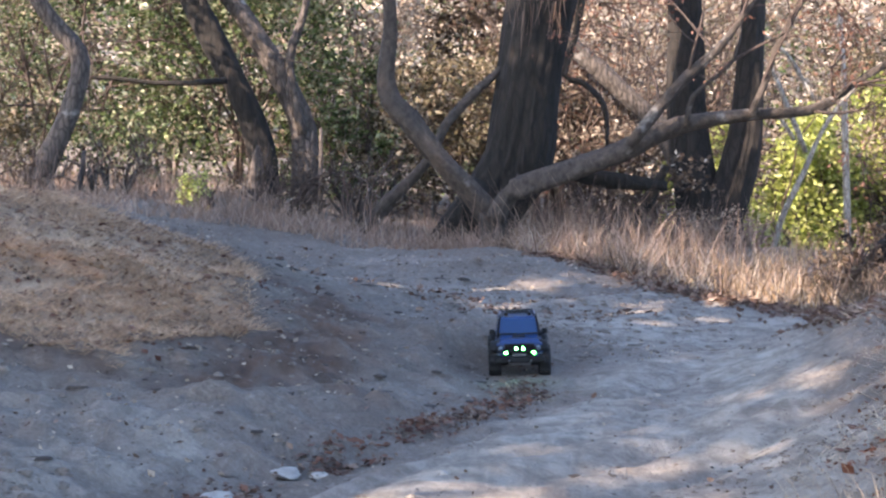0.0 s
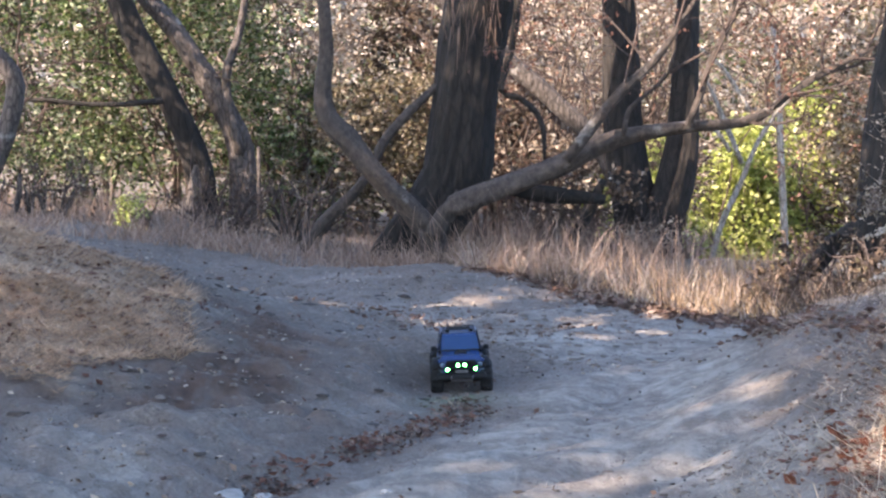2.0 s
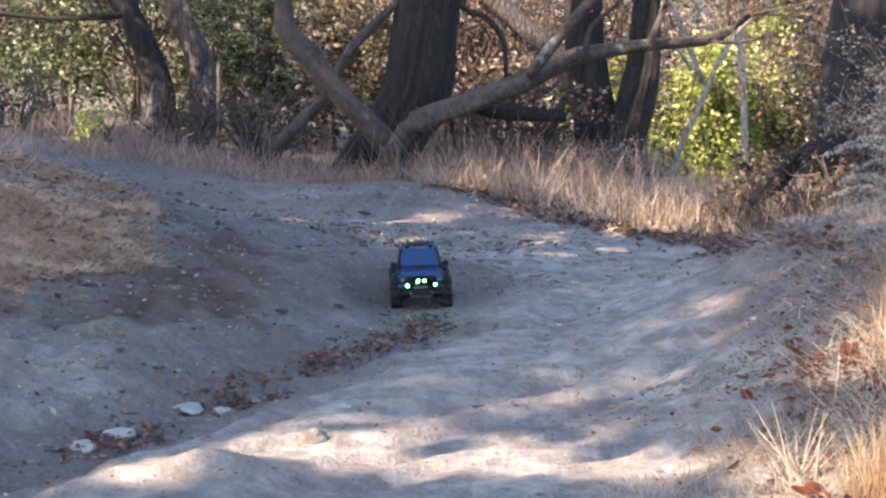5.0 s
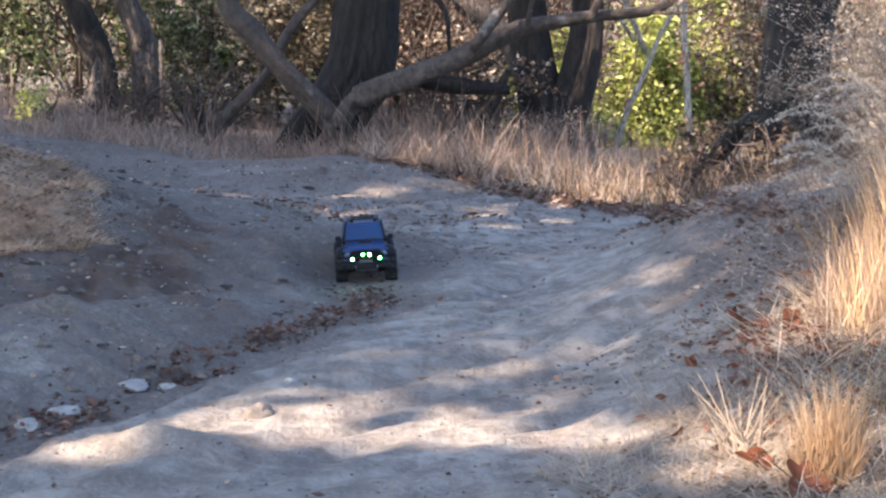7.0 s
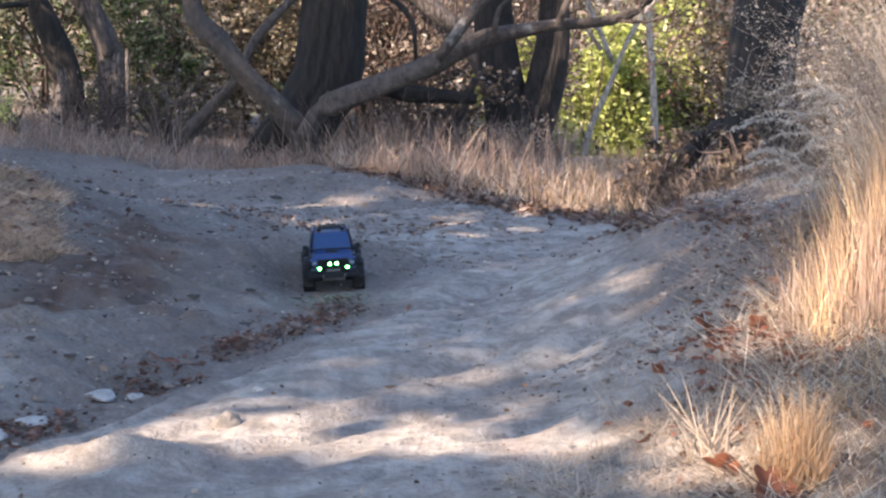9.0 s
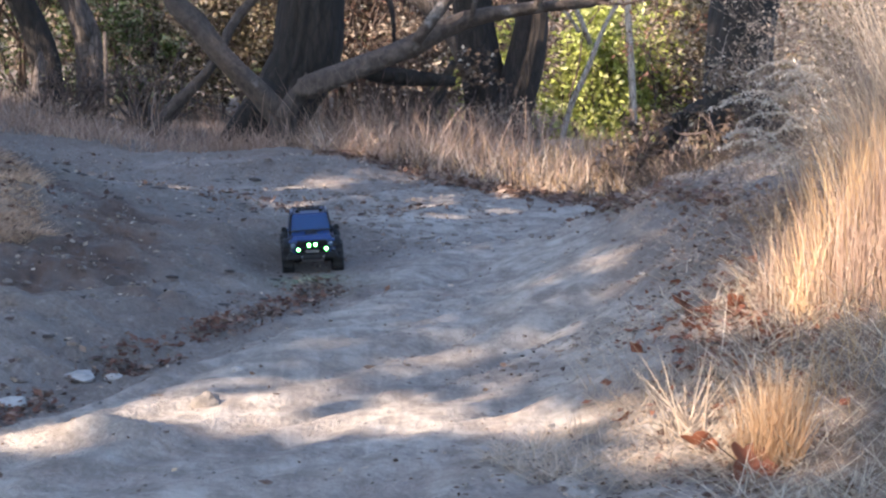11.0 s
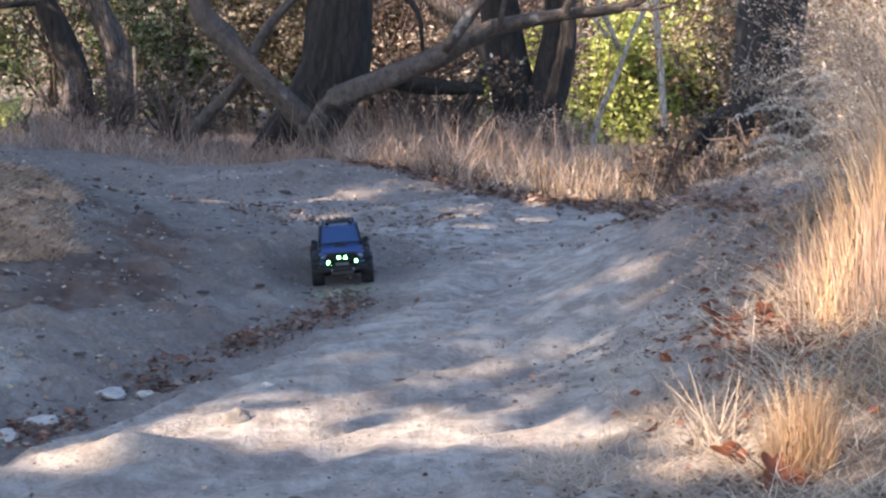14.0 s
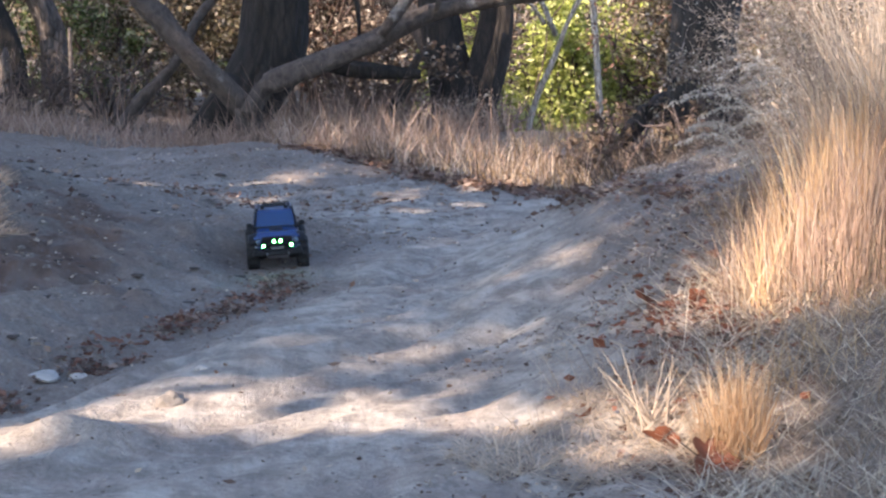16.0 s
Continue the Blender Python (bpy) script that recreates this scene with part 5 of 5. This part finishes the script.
def crumbs():
    """Loose clods and pebbles all over the trail."""
    rs = np.random.RandomState(720)
    n = 3500
    x, y = rs.uniform(-2.8, 1.2, n), 4.3 + 9 * rs.rand(n) ** 1.3
    r = 0.0025 + 0.007 * rs.rand(n) ** 3
    base = np.array([(1, 0, 0), (0.3, 0.95, 0), (-0.8, 0.6, 0), (-0.8, -0.6, 0), (0.3, -0.95, 0), (0, 0, 0.8)])
    v = base[None] * r[:, None, None] * rs.uniform(0.6, 1.3, (n, 6, 1)) + np.stack([x, y, height(x, y) - 0.001], 1)[:, None]
    i = np.arange(n)[:, None] * 6
    f = np.vstack([i + [a, b, 5] for a, b in ((0, 1), (1, 2), (2, 3), (3, 4), (4, 0))])
    tagged(new("clods", mesh("clods", v.reshape(-1, 3), f, STONE)), "small loose clods and pebbles on the trail", "pebbles", kind="stuff")



def soil_bits(name, label, x, y, r, mat, seed, flat=0.7):
    """Crumbled lumps of soil, each a small uneven dome."""
    rs = np.random.RandomState(seed)
    n = len(x)
    a = np.arange(7) * 2 * np.pi / 7
    ring = np.stack([np.cos(a), np.sin(a), 0 * a], 1)
    base = np.vstack([ring + [0, 0, -0.2], ring * 0.75 + [0, 0, 0.35], [[0, 0, 0.55]]])
    size = np.stack([1 + 0.8 * rs.rand(n), np.ones(n), flat + 0.5 * rs.rand(n)], 1)
    v = base[None] * r[:, None, None] * rs.uniform(0.7, 1.3, (n, 15, 1)) * size[:, None] + np.stack([x, y, height(x, y)], 1)[:, None]
    i = np.arange(n)[:, None] * 15
    f = np.vstack([i + [j, (j + 1) % 7, 7 + (j + 1) % 7, 7 + j] for j in range(7)])
    g = np.vstack([i + [7 + j, 7 + (j + 1) % 7, 14] for j in range(7)])
    tagged(new(name, mesh(name, v.reshape(-1, 3), f.tolist() + g.tolist(), mat, True)), label, "soil", kind="stuff")


def lumps():
    """Soil lumps on the rough side of the gully and on the near trail."""
    rs = np.random.RandomState(730)
    n = 5200
    x, y = rs.uniform(-3.2, 0.6, n), 4.5 + 9 * rs.rand(n) ** 1.2
    ok = ((gully_gap(x, y) < 0.05) | (y > 9.2)) & (vnoise(x, y, 53, 0.4) > rs.rand(n) * 1.4 - 0.8) & ~on_mound(x, y)
    x, y = x[ok], y[ok]
    soil_bits("soil_lumps", "crumbled lumps of dry soil on the trail", x, y, 0.006 + 0.016 * rs.rand(len(x)) ** 2.2, DIRT, 731)
    soil_bits("near_lumps", "small dry soil lumps on the near trail", rs.rand(170) ** 0.6 * 0.85 - 0.1, rs.choice([4.6, 4.9, 6.15, 6.4], 170) + 0.18 * rs.randn(170), 0.004 + 0.011 * rs.rand(170) ** 2.2, DIRT, 732)
    n = 900
    x, y = rs.uniform(-3.0, 0.0, n), 4.9 + 7.5 * rs.rand(n)
    ok = (gully_gap(x, y) < -0.05) & (vnoise(x, y, 54, 0.5) > rs.rand(n) * 1.2 - 0.5) & ~on_mound(x, y)
    x, y = x[ok], y[ok]
    soil_bits("dark_clods", "dark flat clods of soil on the trail", x, y, 0.010 + 0.022 * rs.rand(len(x)) ** 2, CLOD, 733, 0.3)


crumbs()
lumps()


def stone(label, at, size, mat, seed, sink=0.3):
    bm = bmesh.new()
    bmesh.ops.create_icosphere(bm, subdivisions=3, radius=1)
    for v in bm.verts:
        n = noise.noise(v.co * 1.3 + Vector((seed, 0, 0))) * 0.35 + noise.noise(v.co * 4 + Vector((0, seed, 0))) * 0.1
        v.co = Vector((v.co.x * size[0], v.co.y * size[1], v.co.z * size[2])) * (1 + n)
    ob = new("stone", from_bm("stone", bm, mat, False))
    ob.location = (at[0], at[1], ground_z(*at) + size[2] * (0.5 - sink))
    ob.rotation_euler[2] = seed
    return tagged(ob, label, "stone", "stones on the trail")


stone("small grey stone half sunk in sunlit dirt", (-0.54, 5.61), (0.045, 0.035, 0.03), STONE, 1, 0.28)
stone("pale flat stone beside the gully leaves", (-1.0, 6.32), (0.07, 0.05, 0.016), PALE_STONE, 2)
stone("pale flat stone in the gully", (-0.9, 6.36), (0.035, 0.03, 0.014), PALE_STONE, 3)
stone("pale stone at the gully's edge", (-1.13, 5.9), (0.06, 0.04, 0.02), PALE_STONE, 4)
stone("pale stone at the gully's edge", (-1.2, 5.72), (0.05, 0.04, 0.02), PALE_STONE, 5)
stone("small pale stone on the sunlit dirt", (-0.49, 6.05), (0.022, 0.016, 0.010), PALE_STONE, 6)


def broad_leaf(label, at, size, turn, tilt, seed):
    """A lobed, curled dead leaf with a stalk."""
    rs = np.random.RandomState(seed)
    n, rings = 30, 5
    a = np.linspace(0, 2 * np.pi, n, endpoint=False)
    lobes = 0.62 + 0.3 * np.abs(np.cos(2.5 * a)) ** 0.8 + 0.05 * rs.rand(n)
    v = [(0, 0, 0)]
    for k in range(1, rings + 1):
        r = lobes * size * k / rings
        z = 0.55 * size * (k / rings) ** 2 * (0.45 + 0.4 * np.sin(2 * a + seed)) + 0.02 * size * rs.rand(n)
        v += list(zip(r * np.cos(a), r * np.sin(a), z))
    f = [(0, 1 + j, 1 + (j + 1) % n) for j in range(n)]
    for k in range(rings - 1):
        for j in range(n):
            b = 1 + k * n
            f.append((b + j, b + n + j, b + n + (j + 1) % n, b + (j + 1) % n))
    root = thing("dead_leaf", label, "leaf", (at[0], at[1], ground_z(*at) + 0.02), "large dead leaves")
    root.rotation_euler = (radians(tilt), radians(tilt * 0.4), radians(turn))
    part("blade", mesh("blade", v, f, RED_LEAF, True), root)
    sv, sf = tube_arrays([(0, 0, 0, 0.002), (-size * 0.5, 0.01, 0.004, 0.0018), (-size * 1.2, 0.02, 0.012, 0.0014)], 5, 0.0, 0.03)
    part("stalk", mesh("stalk", sv, sf, TWIG, True), root)


broad_leaf("large curled red-brown dead leaf below a grass tuft", (0.78, 4.64), 0.075, 20, 60, 1)
broad_leaf("rust-coloured dead leaf behind a grass tuft", (0.70, 4.86), 0.055, 120, 40, 2)
broad_leaf("rust-coloured dead leaf in the stubble", (0.545, 5.12), 0.028, 200, 30, 3)
broad_leaf("dark red dead leaf at the foot of the bank", (0.82, 6.05), 0.036, 60, 40, 4)
broad_leaf("dark red dead leaf at the foot of the bank", (0.93, 5.75), 0.036, 150, 45, 5)

# ---------------------------------------------------------------- toy truck
def block(x0, x1, y0, y1, z0, z1, top=(0, 0, 0), edge=0.004, seg=2):
    """A bevelled block; top: how far its upper face is drawn in at the sides, the front and the back."""
    bm = bmesh.new()
    a, b, c = top
    low = [bm.verts.new(p) for p in ((x0, y0, z0), (x1, y0, z0), (x1, y1, z0), (x0, y1, z0))]
    upp = [bm.verts.new(p) for p in ((x0 + a, y0 + b, z1), (x1 - a, y0 + b, z1), (x1 - a, y1 - c, z1), (x0 + a, y1 - c, z1))]
    bm.faces.new(low[::-1])
    bm.faces.new(upp)
    for k in range(4):
        bm.faces.new((low[k], low[(k + 1) % 4], upp[(k + 1) % 4], upp[k]))
    if edge:
        bmesh.ops.bevel(bm, geom=bm.edges[:], offset=edge, segments=seg, affect="EDGES", profile=0.6)
    return bm


def turned(profile, seg=28, knobs=0):
    """A body of revolution about the x axis from (x, radius) pairs; knobs cut a tread."""
    bm = bmesh.new()
    rings = []
    for x, r in profile:
        row = []
        for j in range(seg):
            a = 2 * math.pi * j / seg
            rr = r - (0.0045 if knobs and r > 0.05 and (j // 2) % 2 else 0)
            row.append(bm.verts.new((x, rr * math.cos(a), rr * math.sin(a))))
        rings.append(row)
    for p, q in zip(rings, rings[1:]):
        for j in range(seg):
            bm.faces.new((p[j], p[(j + 1) % seg], q[(j + 1) % seg], q[j]))
    bm.faces.new(rings[0])
    bm.faces.new(rings[-1][::-1])
    return bm


def rail(points, radius, mat, name, parent, label=""):
    v, f = tube_arrays([(*p, radius) for p in points], 8, 0.0, 0.012)
    return part(name, mesh(name, v, f, mat, True), parent, label)


def pane(name, corners, parent, thick=0.003):
    p = [Vector(c) for c in corners]
    n = (p[1] - p[0]).cross(p[2] - p[0]).normalized() * thick
    bm = bmesh.new()
    a, b = [bm.verts.new(q) for q in p], [bm.verts.new(q + n) for q in p]
    bm.faces.new(a[::-1])
    bm.faces.new(b)
    for k in range(len(p)):
        m = (k + 1) % len(p)
        bm.faces.new((a[k], a[m], b[m], b[k]))
    return part(name, from_bm(name, bm, GLASS), parent, "dark blue tinted pane")


def toy_truck(at, turn):
    root = thing("toy_truck", "blue radio-controlled toy off-road truck with green lights", "toy truck", (at[0], at[1], ground_z(*at) - 0.006))
    root.scale = (1.0, 1.0, 1.02)
    root.rotation_euler = (radians(1.5), radians(-3.0), radians(turn))
    body = part("body", from_bm("body", block(-0.1, 0.1, -0.19, 0.235, 0.09, 0.15, (0.004, 0.004, 0.004), 0.008, 3), PAINT), root, "glossy metallic blue body")
    part("hood", from_bm("hood", block(-0.088, 0.088, -0.188, -0.045, 0.146, 0.166, (0.008, 0.012, 0.0), 0.006, 3), PAINT), body)
    part("hood_scoop", from_bm("hood_scoop", block(-0.03, 0.03, -0.15, -0.09, 0.163, 0.171, (0.006, 0.01, 0.004), 0.003), BLACK), body)
    part("cowl", from_bm("cowl", block(-0.09, 0.09, -0.05, -0.032, 0.145, 0.17, (0.004, 0.004, 0.0), 0.003), BLACK), body)
    cabin = part("cabin", from_bm("cabin", block(-0.094, 0.094, -0.04, 0.228, 0.148, 0.234, (0.016, 0.04, 0.012), 0.007, 3), PAINT), root)
    pane("windshield", [(-0.083, -0.0345, 0.162), (0.083, -0.0345, 0.162), (0.071, -0.0055, 0.225), (-0.071, -0.0055, 0.225)], cabin, 0.005)
    for s in (-1, 1):
        for y0, y1, y2, y3 in ((-0.015, 0.055, 0.055, 0.008), (0.066, 0.13, 0.13, 0.066), (0.142, 0.205, 0.2, 0.142)):
            q = [(s * 0.0900, y0, 0.167), (s * 0.0900, y1, 0.167), (s * 0.0805, y2, 0.221), (s * 0.0805, y3, 0.221)]
            pane("side_window", q if s > 0 else q[::-1], cabin, 0.003)
        part("mirror", from_bm("mirror", block(s * 0.112 - 0.012, s * 0.112 + 0.012, -0.03, -0.02, 0.166, 0.186, (0.002, 0.002, 0.0), 0.003), BLACK), cabin, "black side mirror")
        rail([(s * 0.088, -0.026, 0.16), (s * 0.112, -0.026, 0.17)], 0.0025, BLACK, "mirror_arm", cabin)
        rail([(s * 0.088, -0.05, 0.158), (s * 0.082, -0.03, 0.21), (s * 0.074, 0.0, 0.242)], 0.004, BLACK, "cage_tube", cabin)
        part("sill_bar", from_bm("sill_bar", block(s * 0.106 - 0.008, s * 0.106 + 0.008, -0.07, 0.1, 0.07, 0.082, (0, 0, 0), 0.004), BLACK), root)
    q = [(-0.07, 0.2265, 0.166), (0.07, 0.2265, 0.166), (0.064, 0.219, 0.222), (-0.064, 0.219, 0.222)]
    pane("rear_window", q[::-1], cabin, 0.003)
    # low roof rack
    rack = part("roof_rack", from_bm("roof_rack", block(-0.05, 0.05, 0.1, 0.19, 0.234, 0.237, (0, 0, 0), 0.0008), BLACK), root, "low black roof rack")
    for s in (-1, 1):
        rail([(s * 0.066, 0.012, 0.241), (s * 0.066, 0.11, 0.242), (s * 0.066, 0.205, 0.241)], 0.0022, BLACK, "side_rail", rack)
        for y in (0.012, 0.1, 0.2):
            rail([(s * 0.066, y, 0.23), (s * 0.066, y, 0.241)], 0.002, BLACK, "rack_post", rack)
        part("roof_lamp", from_bm("roof_lamp", block(s * 0.05 - 0.009, s * 0.05 + 0.009, 0.008, 0.02, 0.236, 0.249, (0.001, 0.001, 0.001), 0.003), BLACK), rack)
    for k in range(3):
        rail([(-0.066, 0.06 + 0.06 * k, 0.241), (0.066, 0.06 + 0.06 * k, 0.241)], 0.0018, BLACK, "cross_bar", rack)
    # front end
    grille = part("grille", from_bm("grille", block(-0.064, 0.064, -0.196, -0.186, 0.1, 0.146, (0.002, 0, 0), 0.003), BLACK), root, "black slotted grille")
    for k in range(7):
        x = -0.045 + 0.015 * k
        part("slat", from_bm("slat", block(x - 0.003, x + 0.003, -0.2, -0.194, 0.106, 0.14, (0, 0, 0), 0.001, 1), BLACK), grille)
    for s in (-1, 1):
        lamp = part("headlight", from_bm("headlight", turned([(0, 0.014), (0.004, 0.015), (0.008, 0.012), (0.011, 0.005)], 20), BLACK, True), root, "round headlight with clear lens", pose(s * 0.078, -0.192, 0.128, 0, 0, -90))
        part("lens", from_bm("lens", turned([(0.006, 0.0115), (0.011, 0.010), (0.014, 0.005)], 20), LENS, True), lamp)
        part("turn_signal", from_bm("turn_signal", block(s * 0.09 - 0.006, s * 0.09 + 0.006, -0.194, -0.188, 0.1, 0.108, (0, 0, 0), 0.001), LENS), root)
    bumper = part("front_bumper", from_bm("front_bumper", block(-0.108, 0.108, -0.238, -0.2, 0.074, 0.098, (0.008, 0.004, 0.0), 0.006, 3), BLACK), root, "black steel bumper")
    rail([(-0.06, -0.222, 0.094), (-0.052, -0.228, 0.116), (0.0, -0.23, 0.12), (0.052, -0.228, 0.116), (0.06, -0.222, 0.094)], 0.005, BLACK, "bull_bar", bumper)
    part("winch", from_bm("winch", block(-0.03, 0.03, -0.226, -0.2, 0.096, 0.112, (0.002, 0.002, 0.002), 0.004), RIM), bumper)
    for s in (-1, 1):
        rail([(s * 0.045, -0.236, 0.086), (s * 0.045, -0.25, 0.082), (s * 0.045, -0.236, 0.077)], 0.003, CHROME, "tow_hook", bumper)
        part("mount", from_bm("mount", block(s * 0.04 - 0.01, s * 0.04 + 0.01, -0.215, -0.15, 0.078, 0.096, (0, 0, 0), 0.002), BLACK), bumper)
    for x, z in ((-0.058, 0.116), (-0.014, 0.133), (0.014, 0.133), (0.058, 0.116)):
        pod = part("light_pod", from_bm("light_pod", turned([(0, 0.007), (0.010, 0.0095), (0.022, 0.0098), (0.0225, 0.0088), (0.014, 0.0078)], 18), BLACK, True), bumper, "", pose(x, -0.222, z, 0, 0, -90))
        part("led", from_bm("led", turned([(0.0145, 0.0056), (0.0175, 0.005), (0.0195, 0.002)], 16), LED, True), pod, "glowing green lamp")
    part("rear_bumper", from_bm("rear_bumper", block(-0.09, 0.09, 0.232, 0.255, 0.08, 0.1, (0.004, 0, 0.003), 0.005), BLACK), root)
    # running gear
    part("chassis", from_bm("chassis", block(-0.04, 0.04, -0.19, 0.23, 0.07, 0.1, (0, 0, 0), 0.003), BLACK), root)
    part("front_skid_plate", from_bm("front_skid_plate", block(-0.045, 0.045, -0.215, -0.17, 0.06, 0.076, (0, -0.006, 0), 0.003), CHROME), root, "dusty metal skid plate")
    tyre = from_bm("tyre", turned([(-0.026, 0.034), (-0.026, 0.06), (-0.019, 0.0685), (-0.006, 0.07), (0.006, 0.07), (0.019, 0.0685), (0.026, 0.06), (0.026, 0.034)], 48, 1), RUBBER)
    rim = from_bm("rim", turned([(-0.02, 0.034), (0.012, 0.034), (0.02, 0.031), (0.014, 0.026), (0.012, 0.014), (0.02, 0.011), (0.022, 0.006)], 20), RIM, True)
    flare = bmesh.new()
    arcs = []
    for k in range(11):
        a = math.pi * (0.2 + 0.6 * k / 10)
        arcs.append([flare.verts.new((x, r * math.cos(a), r * math.sin(a))) for x, r in ((-0.02, 0.077), (0.018, 0.077), (0.022, 0.079), (0.018, 0.083), (-0.02, 0.085))])
    for p, q in zip(arcs, arcs[1:]):
        for j in range(5):
            flare.faces.new((p[j], q[j], q[(j + 1) % 5], p[(j + 1) % 5]))
    flare.faces.new(arcs[0])
    flare.faces.new(arcs[-1][::-1])
    fender = from_bm("fender", flare, BLACK, True)
    for y in (-0.135, 0.165):
        rail([(-0.1, y, 0.056), (0.0, y, 0.06), (0.1, y, 0.056)], 0.009, BLACK, "axle", root)
        for s in (-1, 1):
            wheel = part("wheel", tyre, root, "chunky black tyre on a dark rim", pose(s * 0.104, y, 0.069, 0, 0, 0 if s > 0 else 180))
            part("rim", rim, wheel)
            part("fender", fender, root, "black fender flare", pose(s * 0.098, y, 0.071, 0, 0, 0 if s > 0 else 180))
            rail([(s * 0.06, y + 0.01, 0.06), (s * 0.055, y + 0.02, 0.11)], 0.006, CHROME, "shock_absorber", root)
    spare = part("spare_wheel", tyre, root, "", pose(0, 0.262, 0.15, 0, 0, 90))
    part("rim", rim, spare)
    part("spare_mount", from_bm("spare_mount", block(-0.02, 0.02, 0.23, 0.262, 0.135, 0.165, (0, 0, 0), 0.003), BLACK), root)
    return root


toy_truck((-0.395, 8.86), 4.0)
